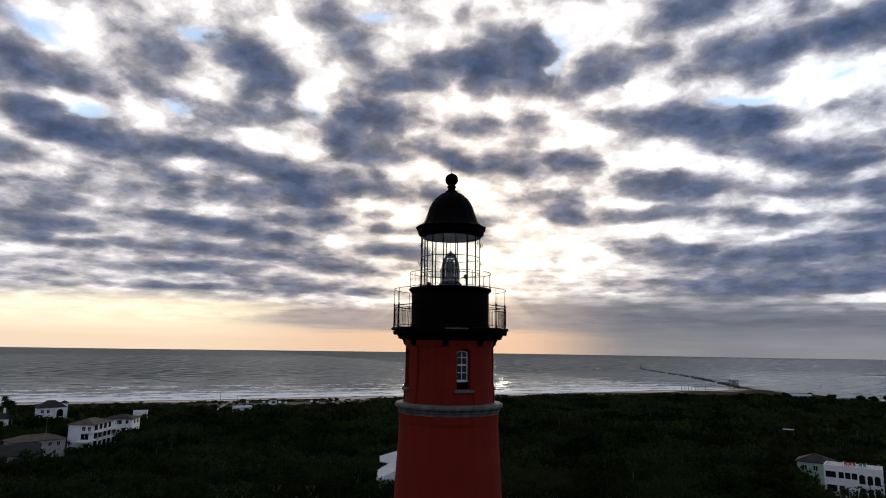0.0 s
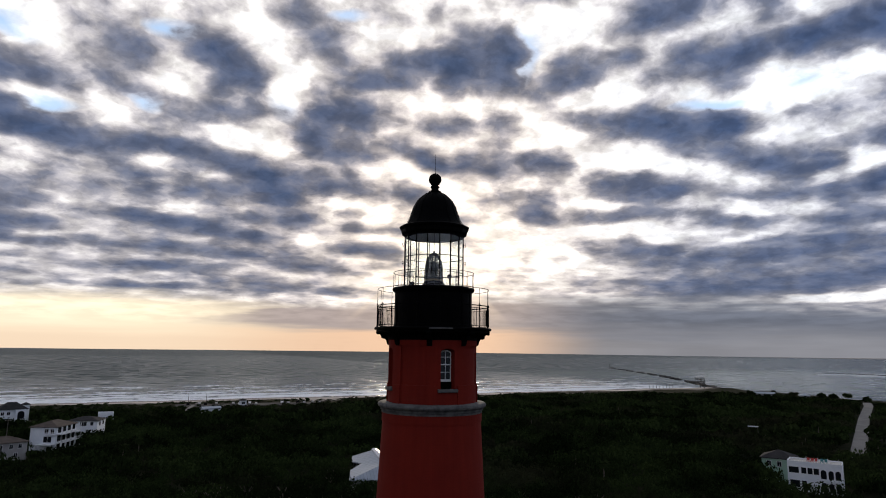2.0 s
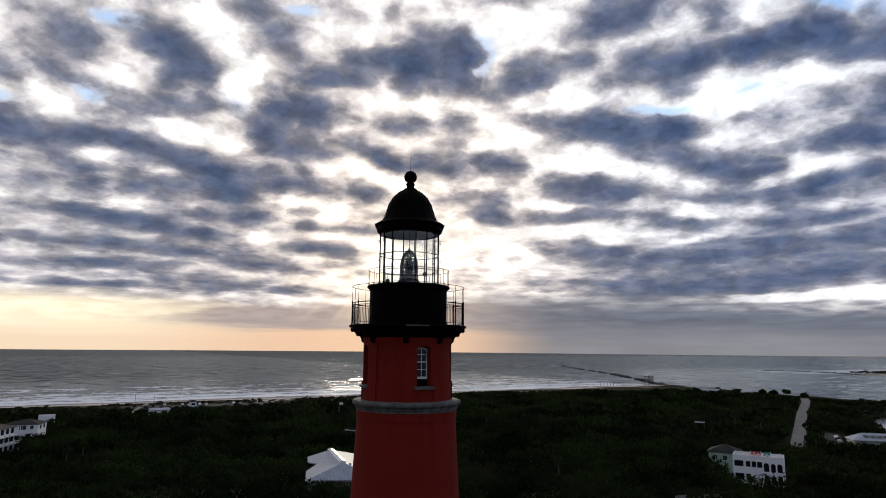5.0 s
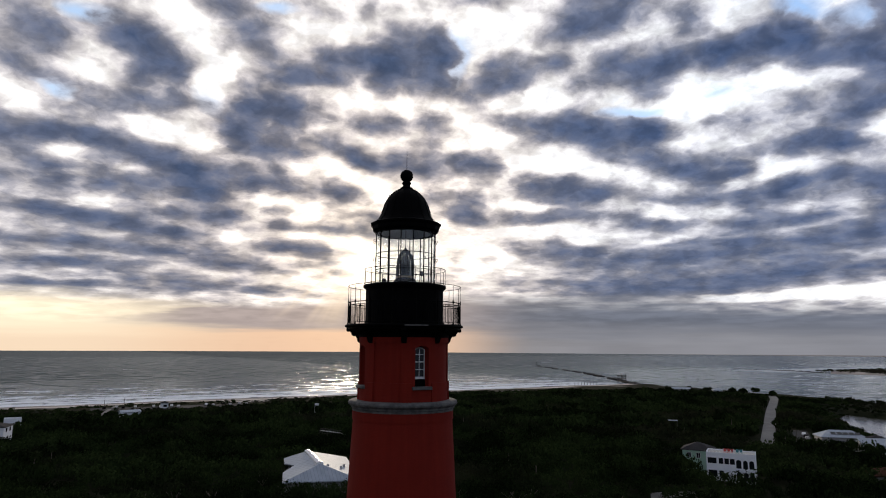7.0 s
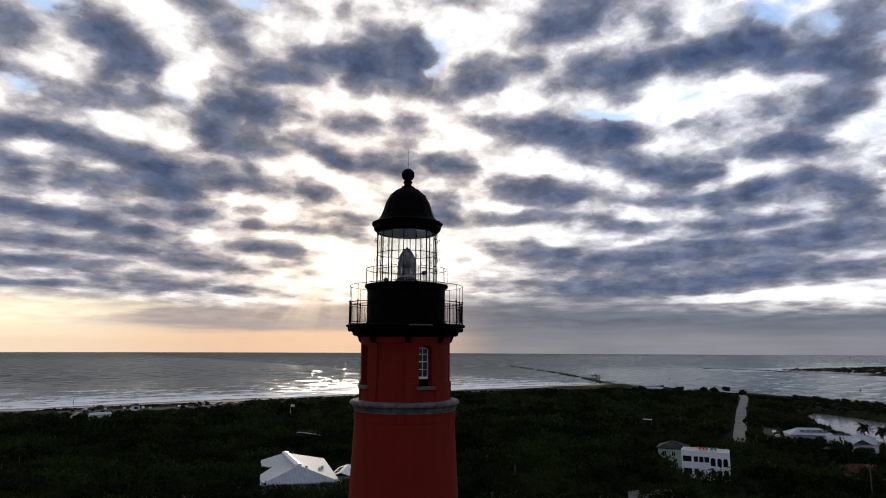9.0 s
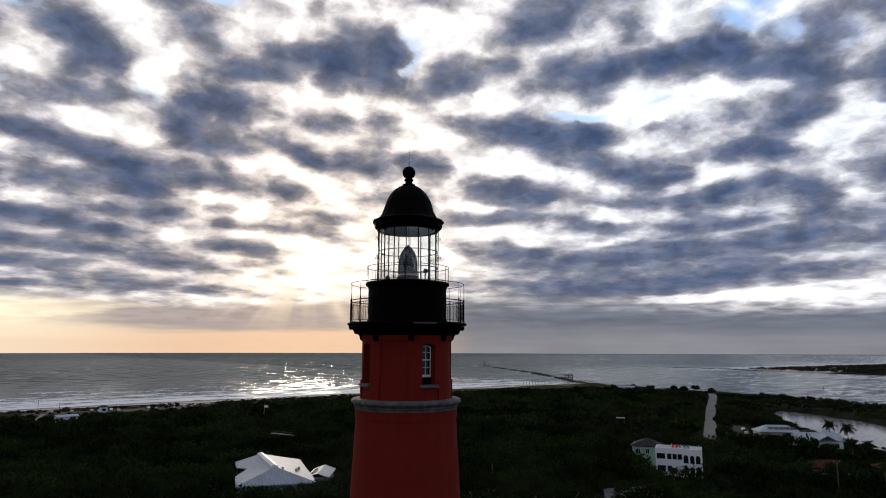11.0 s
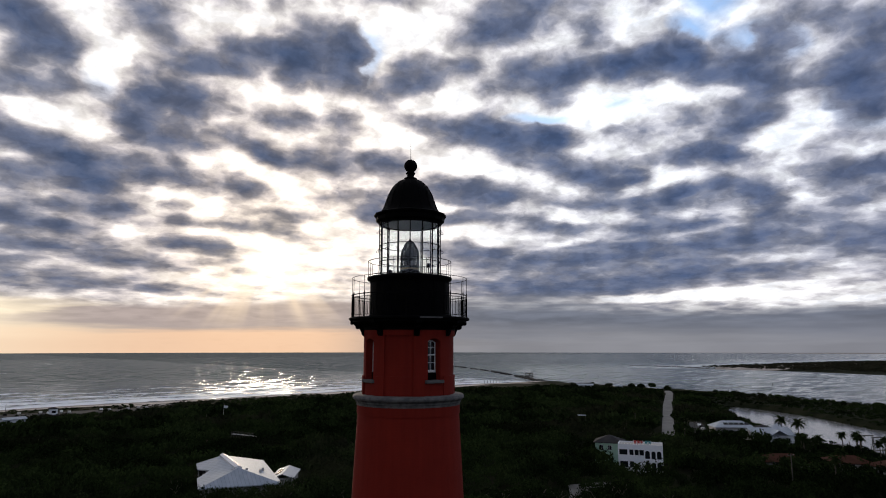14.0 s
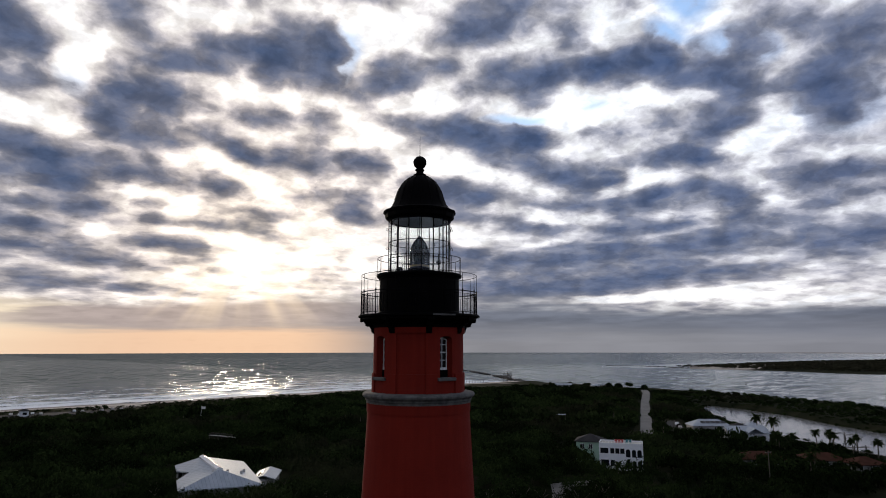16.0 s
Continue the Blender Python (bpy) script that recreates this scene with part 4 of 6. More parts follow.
build_watch_room()


def build_gallery():
    part("soffit", lathe([(2.0, 45.15), (2.58, 45.16), (2.60, 45.30), (2.78, 45.48), (3.22, 45.60), (3.22, 45.70), (2.2, 45.74)], 64), BLACK, lighthouse, "black iron gallery underside")
    part("gallery_deck", lathe([(2.0, 45.72), (3.34, 45.72), (3.40, 45.75), (3.40, 45.83), (3.34, 45.87), (2.0, 45.88)], 64), BLACK, lighthouse, "round black iron gallery floor")
    out = [(2.40, 45.70), (3.30, 45.70), (3.30, 45.52), (3.22, 45.46), (3.12, 45.50), (3.02, 45.40), (3.0, 45.28), (2.88, 45.22), (2.78, 45.24), (2.70, 45.10), (2.66, 44.94), (2.56, 44.84), (2.40, 44.82)]
    first = None
    for i in range(8):
        m = around(WINDOW_AZ + 45 * i - 23.5) @ pose(0, 0, 0, 0, 0, -90)
        if first is None:
            first = part("bracket", extruded(out, 0.30), BLACK, lighthouse, "scrolled black iron bracket")
            first.matrix_local = m
        else:
            again(first, lighthouse, m)
    part("edge_strip", arc_wall(3.40, 3.425, -4.5, 17, 45.74, 45.82, 6), STONE, lighthouse, "pale strip along the gallery edge")
    # railing
    R, LOW, TOP = 3.25, 47.10, 48.07
    part("hand_rail", ring(R, LOW, 0.028, 96), BLACK, lighthouse)
    part("rail_ring", ring(R, LOW - 0.14, 0.016, 96), BLACK, lighthouse)
    part("rail_ring", ring(R, 45.98, 0.018, 96), BLACK, lighthouse)
    part("safety_ring", ring(R, TOP, 0.016, 96), BLACK, lighthouse)
    post = baluster = None
    for i in range(16):
        m = around(22.5 * i + 6)
        if post is None:
            bm = bmesh.new()
            rod((0, -R, 45.86), (0, -R, LOW + 0.06), 0.030, 8, bm=bm)
            rod((0, -R, LOW + 0.02), (0, -R, LOW + 0.17), 0.05, 8, 0.012, bm)
            rod((0, -R, 45.86), (0, -R, 45.96), 0.055, 8, 0.04, bm)
            rod((0, -R, LOW + 0.1), (0, -R, TOP), 0.014, 6, bm=bm)
            post = part("post", bm, BLACK, lighthouse, "iron rail post with a thin upright above it")
            post.matrix_local = m
        else:
            again(post, lighthouse, m)
        for j in range(1, 9):
            mm = around(22.5 * i + 6 + 2.5 * j)
            if baluster is None:
                baluster = part("baluster", rod((0, -R, 45.98), (0, -R, LOW - 0.14), 0.011, 5), BLACK, lighthouse)
                baluster.matrix_local = mm
            else:
                again(baluster, lighthouse, mm)


build_gallery()


def build_lantern():
    part("service_room", lathe([(2.30, 45.87), (2.30, 46.02), (2.235, 46.06), (2.235, 47.82), (2.27, 47.86), (2.29, 47.94), (2.38, 47.98), (2.41, 48.04), (2.41, 48.12), (2.36, 48.16), (1.6, 48.18)], 64), BLACK, lighthouse, "black riveted iron service room drum")
    for i in range(16):
        part("plate_seam", arc_wall(2.2, 2.255, 22.5 * i - 0.9, 22.5 * i + 0.9, 46.06, 47.82, 1), BLACK, lighthouse)
    part("hatch", arc_wall(2.2, 2.265, -52, -38, 45.95, 47.5, 4), BLACK, lighthouse, "black iron gallery door")
    # lantern rail
    part("hand_rail", ring(2.36, 49.06, 0.018, 72), BLACK, lighthouse)
    part("rail_ring", ring(2.36, 48.24, 0.014, 72), BLACK, lighthouse)
    up = None
    for i in range(16):
        m = around(22.5 * i + 9)
        if up is None:
            up = part("rail_post", rod((0, -2.36, 48.12), (0, -2.36, 49.06), 0.014, 6), BLACK, lighthouse)
            up.matrix_local = m
        else:
            again(up, lighthouse, m)
    # glazing: sixteen sides, three rows
    R, Z0, Z1 = 1.76, 48.20, 51.22
    rows = [Z0, 49.03, 49.97, Z1]
    part("lantern_curb", lathe([(1.55, 48.16), (1.84, 48.16), (1.84, 48.20), (1.78, 48.24), (1.55, 48.24)], 16, 9, 369), BLACK, lighthouse)
    bar = pane = hold = tie = None
    c = R * math.cos(radians(11.25))
    w = R * math.sin(radians(11.25)) - 0.012
    for i in range(16):
        m, mf = around(22.5 * i + 9), around(22.5 * i + 20.25)
        if bar is None:
            bar = part("astragal", boxed(-0.024, 0.024, -R - 0.02, -R + 0.03, Z0, Z1), BLACK, lighthouse)
            bar.matrix_local = m
        else:
            again(bar, lighthouse, m)
        for z0, z1 in zip(rows, rows[1:]):
            mm = mf @ pose(0, 0, z0) @ Matrix.Diagonal((1, 1, z1 - z0, 1))
            if pane is None:
                pane = part("pane", boxed(-w, w, -c - 0.004, -c + 0.004, 0.01, 0.99), PANE, lighthouse, "clear lantern pane")
                pane.matrix_local = mm
                pane.visible_shadow = False
            else:
                again(pane, lighthouse, mm).visible_shadow = False
        for z in rows[1:3]:
            mm = mf @ pose(0, 0, z)
            if tie is None:
                tie = part("glazing_bar", boxed(-w - 0.01, w + 0.01, -c - 0.02, -c + 0.02, -0.018, 0.018), BLACK, lighthouse)
                tie.matrix_local = mm
            else:
                again(tie, lighthouse, mm)
        for z in (49.65, 50.75):
            mm = m @ pose(0, -R - 0.09, z, 0, 90, 0)
            if hold is None:
                hold = part("hand_hold", ring(0.065, 0, 0.014, 10), BLACK, lighthouse)
                hold.matrix_local = mm
            else:
                again(hold, lighthouse, mm)
    # dome
    part("eave", lathe([(1.5, 51.22), (1.80, 51.20), (1.84, 51.30), (1.96, 51.38), (1.98, 51.46), (2.00, 51.60), (2.09, 51.70), (2.10, 51.78), (1.90, 51.86), (1.76, 51.90)], 16, 9, 369), BLACK, lighthouse, "heavy moulded eave of the dome")
    dome = part("dome", lathe([(1.86, 51.80), (1.76, 51.90), (1.65, 52.02), (1.57, 52.15), (1.49, 52.34), (1.415, 52.58), (1.35, 52.80), (1.275, 53.02), (1.17, 53.25), (1.02, 53.46), (0.85, 53.64), (0.64, 53.80), (0.40, 53.92), (0.30, 53.97)], 48), BLACK, lighthouse, "black bell-shaped copper dome", True)
    part("ceiling", lathe([(1.75, 51.24), (0.9, 51.6), (0.0, 51.7)], 32), LINING, lighthouse, "grey painted dome lining", True)
    rib = [(1.78, 51.90), (1.59, 52.15), (1.43, 52.58), (1.29, 53.02), (1.03, 53.48), (0.66, 53.81), (0.36, 53.95)]
    for i in range(16):
        bm = bmesh.new()
        for (r0, z0), (r1, z1) in zip(rib, rib[1:]):
            rod((0, -r0, z0), (0, -r1, z1), 0.014, 5, bm=bm)
        o = part("seam", bm, BLACK, dome)
        o.matrix_local = around(22.5 * i + 9)
    prof = [(0.0, 53.94), (0.37, 53.95), (0.38, 54.02), (0.30, 54.05), (0.22, 54.12), (0.205, 54.22), (0.26, 54.27), (0.28, 54.32), (0.24, 54.37), (0.19, 54.40)]
    prof += [(0.386 * math.sin(radians(a)), 54.765 - 0.386 * math.cos(radians(a))) for a in range(30, 180, 12)] + [(0.0, 55.155)]
    part("ventilator_ball", lathe(prof, 28), BLACK, lighthouse, "black ventilator ball on a turned neck", True)
    part("lightning_rod", rod((0, 0, 55.1), (0, 0, 56.36), 0.020, 6, 0.006), BLACK, lighthouse)


build_lantern()


def build_lens():
    lens = thing("fresnel_lens", "beehive-shaped glass lighthouse lens in a dark metal frame", "lens", (0, 0, 48.18))
    shape = lambda z: 0.52 if z < 1.0 else 0.03 + 0.49 * max(0.0, 1 - ((z - 1.0) / 1.2) ** 2.6)
    z = 0.52
    while z < 1.95:
        r0, r1 = shape(z), shape(z + 0.085)
        part("prism_ring", lathe([(r0, z), (r0 + 0.02, z + 0.035), (r1, z + 0.075), (r1 - 0.07, z + 0.06), (r0 - 0.07, z + 0.01), (r0, z)], 32), PRISM, lens, "", True)
        z += 0.095
    for i in range(12):
        bm = bmesh.new()
        pts = [(shape(0.45 + 0.15 * j) + 0.012, 0.45 + 0.15 * j) for j in range(12)]
        for (ra, za), (rb, zb) in zip(pts, pts[1:]):
            rod((0, -ra, za), (0, -rb, zb), 0.022, 5, bm=bm)
        o = part("frame_rib", bm, BLACK, lens)
        o.matrix_local = around(30 * i + 12)
    part("cap", lathe([(0.0, 2.24), (0.05, 2.22), (0.08, 2.14), (0.16, 2.04), (0.0, 2.02)], 20), BLACK, lens)
    part("lower_ring", lathe([(0.42, 0.40), (0.56, 0.40), (0.60, 0.30), (0.66, 0.26), (0.66, 0.22), (0.42, 0.22)], 32), BLACK, lens)
    part("base_ring", lathe([(0.48, 0.44), (0.56, 0.44), (0.56, 0.52), (0.48, 0.52), (0.48, 0.44)], 32), BRASS, lens)
    part("pedestal", lathe([(0.0, 0.24), (0.30, 0.24), (0.22, 0.18), (0.22, 0.06), (0.34, 0.0), (0.0, 0.0)], 24), BLACK, lens)
    part("lamp_holder", lathe([(0.0, 0.24), (0.10, 0.26), (0.10, 0.8), (0.06, 1.0), (0.0, 1.02)], 12), BLACK, lens)
    part("hanger", rod((0, 0, 2.2), (0, 0, 3.46), 0.018, 6), BLACK, lens)


build_lens()


def lantern_lamp(az, r, z, height, label):
    e = thing("signal_lamp", label, "lamp", Vector(around(az, r, z).translation))
    part("stand", rod((0, 0, 0), (0, 0, height - 0.1), 0.022, 6), BLACK, e)
    part("foot", lathe([(0.0, 0.0), (0.12, 0.0), (0.10, 0.03), (0.0, 0.04)], 14), BLACK, e)
    part("globe", lathe([(0.0, height - 0.14)] + [(0.14 * math.sin(radians(a)), height - 0.14 * math.cos(radians(a))) for a in range(20, 180, 20)] + [(0.0, height + 0.14)], 14), BLACK, e)


lantern_lamp(-68, 1.35, 48.19, 0.2, "small dark lamp on the lantern floor")
lantern_lamp(48, 1.2, 48.19, 0.62, "small round dark lamp on a stand beside the lens")

# ---- buildings ----
def wall_window(parent, m, w, h, mat=None, arched=False, frame_mat=None, bars=0):
    """A window standing in a wall; local -y points out of the wall, origin at its foot."""
    bm = bmesh.new()
    t = 0.09
    box(bm, -w / 2 - t, -w / 2, -0.06, 0.10, -t, h)
    box(bm, w / 2, w / 2 + t, -0.06, 0.10, -t, h)
    box(bm, -w / 2, w / 2, -0.06, 0.10, -t, 0)
    if not arched:
        box(bm, -w / 2 - t, w / 2 + t, -0.06, 0.10, h, h + t)
    win = part("window", bm, frame_mat or WHITE, parent)
    win.matrix_local = m
    n = 10
    outline = [(-w / 2, 0), (w / 2, 0)]
    if arched:
        outline += [(w / 2 * math.cos(math.pi * i / n), h + w / 2 * math.sin(math.pi * i / n)) for i in range(n + 1)]
    else:
        outline += [(w / 2, h), (-w / 2, h)]
    part("pane", extruded(outline, 0.05), mat or DARK_GLASS, win)
    for i in range(bars):
        x = -w / 2 + w * (i + 1) / (bars + 1)
        part("mullion", boxed(x - 0.035, x + 0.035, -0.05, 0.0, 0, h), frame_mat or WHITE, win)
    return win


def hip_roof(w, d, z, height, over=0.6, ridge=None):
    """Hipped roof with a ridge along the longer side and a fascia."""
    bm = bmesh.new()
    hw, hd = w / 2 + over, d / 2 + over
    r = (max(hw, hd) - min(hw, hd)) if ridge is None else ridge / 2
    ends = ((-r, 0), (r, 0)) if hw >= hd else ((0, -r), (0, r))
    low = [bm.verts.new((x, y, z - 0.2)) for x, y in ((-hw, -hd), (hw, -hd), (hw, hd), (-hw, hd))]
    eave = [bm.verts.new((x, y, z)) for x, y in ((-hw, -hd), (hw, -hd), (hw, hd), (-hw, hd))]
    a, b = (bm.verts.new((*e, z + height)) for e in ends)
    bm.faces.new(low[::-1])
    for i in range(4):
        bm.faces.new((low[i], low[(i + 1) % 4], eave[(i + 1) % 4], eave[i]))
    if hw >= hd:
        fs = ((eave[0], eave[1], b, a), (eave[1], eave[2], b), (eave[2], eave[3], a, b), (eave[3], eave[0], a))
    else:
        fs = ((eave[0], eave[1], a), (eave[1], eave[2], b, a), (eave[2], eave[3], b), (eave[3], eave[0], a, b))
    for f in fs:
        bm.faces.new(f)
    return bm


def gable_roof(w, d, z, height, over=0.5, thick=0.22):
    """Gabled roof with its ridge along x."""
    hw, hd = w / 2 + over, d / 2 + over
    prof = [(-hd, z), (0, z + height), (hd, z), (hd, z - thick), (0, z + height - thick), (-hd, z - thick)]
    bm = extruded([(y, h) for y, h in prof], 2 * hw)
    bmesh.ops.rotate(bm, verts=bm.verts, matrix=Matrix.Rotation(radians(90), 3, "Z"))
    return bm


def face_pose(side, w, d, u, z):
    """Where a window stands: u along the wall, seen from outside."""
    if side == "front":
        return pose(u, -d / 2 - 0.01, z)
    if side == "right":
        return pose(w / 2 + 0.01, u, z, 0, 0, 90)
    if side == "left":
        return pose(-w / 2 - 0.01, -u, z, 0, 0, -90)
    return pose(-u, d / 2 + 0.01, z, 0, 0, 180)


def house(label, at, turn, w, d, wall_h, wall_mat, roof, roof_h, roof_mat, windows=(), base=None):
    x, y = at
    z = float(ground_height(x, y)) if base is None else base
    e = thing("house", label, "house", (x, y, z), turn, group="coastal houses")
    part("wall", boxed(-w / 2, w / 2, -d / 2, d / 2, -0.8, wall_h, bevel=0.03), wall_mat, e)
    if roof == "hip":
        part("roof", hip_roof(w, d, wall_h, roof_h), roof_mat, e)
    elif roof == "gable":
        part("roof", gable_roof(w, d, wall_h, roof_h), roof_mat, e)
        out = [(-d / 2, wall_h - 0.01), (d / 2, wall_h - 0.01), (0, wall_h + roof_h * (d / 2) / (d / 2 + 0.5) - 0.1)]
        bm = extruded(out, w - 0.1)
        bmesh.ops.rotate(bm, verts=bm.verts, matrix=Matrix.Rotation(radians(90), 3, "Z"))
        part("gable_wall", bm, wall_mat, e)
    else:
        part("roof", boxed(-w / 2 + 0.2, w / 2 - 0.2, -d / 2 + 0.2, d / 2 - 0.2, wall_h, wall_h + 0.12), roof_mat, e)
        for a in ((-w / 2, w / 2, -d / 2, -d / 2 + 0.2), (-w / 2, w / 2, d / 2 - 0.2, d / 2), (-w / 2, -w / 2 + 0.2, -d / 2 + 0.2, d / 2 - 0.2), (w / 2 - 0.2, w / 2, -d / 2 + 0.2, d / 2 - 0.2)):
            part("parapet", boxed(*a, wall_h, wall_h + roof_h), wall_mat, e)
    for side, u, zz, ww, hh, *more in windows:
        wall_window(e, face_pose(side, w, d, u, zz), ww, hh, arched="arch" in more, bars=1 if "bar" in more else 0)
    return e


def balcony(parent, m, w, depth, rail=True, posts=True, drop=0.0):
    """Slab with a rail and posts; local -y points out."""
    b = part("balcony", boxed(-w / 2, w / 2, -depth, 0.0, -0.15, 0.05), WHITE, parent)
    b.matrix_local = m
    if rail:
        part("rail", boxed(-w / 2, w / 2, -depth, -depth + 0.08, 1.0, 1.1), WHITE, b)
        n = max(2, int(w / 0.7))
        for i in range(n + 1):
            x = -w / 2 + w * i / n
            part("baluster", boxed(x - 0.03, x + 0.03, -depth + 0.01, -depth + 0.07, 0.05, 1.0), WHITE, b)
    if posts:
        n = max(2, int(w / 3.2))
        for i in range(n + 1):
            x = -w / 2 + 0.12 + (w - 0.24) * i / n
            part("post", boxed(x - 0.13, x + 0.13, -depth + 0.02, -depth + 0.28, -drop, 2.9), WHITE, b)
    return b


def white_terrace_house():
    w, d = 14.2, 7.5
    turn = -36.0
    a = radians(turn)
    mid = Vector((116.9, 153.9))
    c = mid + Vector((-math.sin(a), math.cos(a))) * (d / 2)
    base = 2.5
    rows = []
    s = 14.2 / 165
    for x0, x1, z0, z1 in ((5, 35, 8.0, 9.7), (43, 58, 8.0, 9.7), (62, 77, 8.0, 9.7), (80, 96, 8.0, 9.7), (7, 36, 4.0, 5.9), (43, 58, 4.0, 5.9), (7, 38, 0.9, 2.7), (60, 76, 1.0, 2.8)):
        rows.append(("front", (x0 + x1) / 2 * s - w / 2, z0 - base + 0.6, (x1 - x0) * s, z1 - z0))
    for x0, x1 in ((101, 118), (124, 139), (144, 160)):
        ww = (x1 - x0) * s
        rows.append(("front", (x0 + x1) / 2 * s - w / 2, 4.7, ww, 2.2, "arch"))
        rows.append(("front", (x0 + x1) / 2 * s - w / 2, 1.3, ww, 2.0, "arch"))
    rows += [("right", -1.8, 4.4, 1.4, 1.8), ("right", 1.4, 4.4, 1.4, 1.8), ("right", -1.8, 1.2, 1.4, 1.8), ("left", 0, 4.4, 1.4, 1.6)]
    e = house("white stucco three-storey house with arched loggias and roof terrace", c, turn, w, d, 9.1, STUCCO, "flat", 0.4, CONCRETE, rows, base)
    part("terrace_rail", boxed(-w / 2 + 0.1, w / 2 - 0.1, -d / 2 + 0.05, -d / 2 + 0.12, 9.92, 10.0), WHITE, e)
    for i in range(15):
        x = -w / 2 + 0.15 + (w - 0.3) * i / 14
        part("rail_post", boxed(x - 0.04, x + 0.04, -d / 2 + 0.05, -d / 2 + 0.13, 9.5, 9.92), WHITE, e)
    for x in (-2.0, 1.0, 3.6, 6.4):
        part("terrace_post", boxed(x - 0.07, x + 0.07, -d / 2 + 0.3, -d / 2 + 0.44, 9.1, 10.9), WHITE, e)
    for z in (4.2, 8.1):
        part("string_course", boxed(-w / 2 - 0.06, w / 2 + 0.06, -d / 2 - 0.06, d / 2 + 0.06, z - 0.09, z + 0.09), STUCCO, e)
    part("balcony_wall", boxed(1.2, w / 2 - 0.1, -d / 2 - 0.35, -d / 2 - 0.2, 4.3, 5.1), STUCCO, e)
    return c, turn, base


TERRACE, TERRACE_TURN, TERRACE_BASE = white_terrace_house()


def patio_chair(local, mat, label):
    a = radians(TERRACE_TURN)
    p = TERRACE + Vector((local[0] * math.cos(a) - local[1] * math.sin(a), local[0] * math.sin(a) + local[1] * math.cos(a)))
    e = thing("patio_chair", label, "chair", (p.x, p.y, TERRACE_BASE + 9.22), TERRACE_TURN + local[2], group="roof terrace chairs")
    part("seat", boxed(-0.4, 0.4, -0.4, 0.4, 0.40, 0.48, bevel=0.02), mat, e)
    part("backrest", boxed(-0.4, 0.4, 0.34, 0.44, 0.48, 1.35, bevel=0.02), mat, e)
    for x in (-0.36, 0.36):
        part("armrest", boxed(x - 0.06, x + 0.06, -0.4, 0.4, 0.68, 0.73), mat, e)
        for y in (-0.34, 0.34):
            part("leg", boxed(x - 0.04, x + 0.04, y - 0.04, y + 0.04, 0.0, 0.68), mat, e)


RED_PLASTIC = material("red_plastic", mottled((0.42, 0.05, 0.045), (0.52, 0.07, 0.06), 9, 2), 0, Roughness=0.5)
TEAL_PLASTIC = material("teal_plastic", mottled((0.05, 0.22, 0.24), (0.07, 0.28, 0.30), 9, 2), 0, Roughness=0.5)
for x, mat, lab in ((-1.6, RED_PLASTIC, "red garden chair on the white roof terrace"), (-0.5, RED_PLASTIC, "red garden chair on the white roof terrace"), (0.6, RED_PLASTIC, "red garden chair on the white roof terrace"), (2.0, TEAL_PLASTIC, "teal garden chair on the white roof terrace"), (3.1, TEAL_PLASTIC, "teal garden chair on the white roof terrace")):
    patio_chair((x, -2.2, 8 * math.sin(x * 5)), mat, lab)

house("pale green house with a dark hipped roof", (119.5, 177), -36, 9.5, 9, 7.0, GREEN_WALL, "hip", 2.2, SHINGLE,
      [("front", -2.6, 4.4, 1.2, 1.6, "bar"), ("front", 0.4, 4.4, 1.2, 1.6, "bar"), ("left", 0, 4.4, 1.2, 1.6)], 3.0)


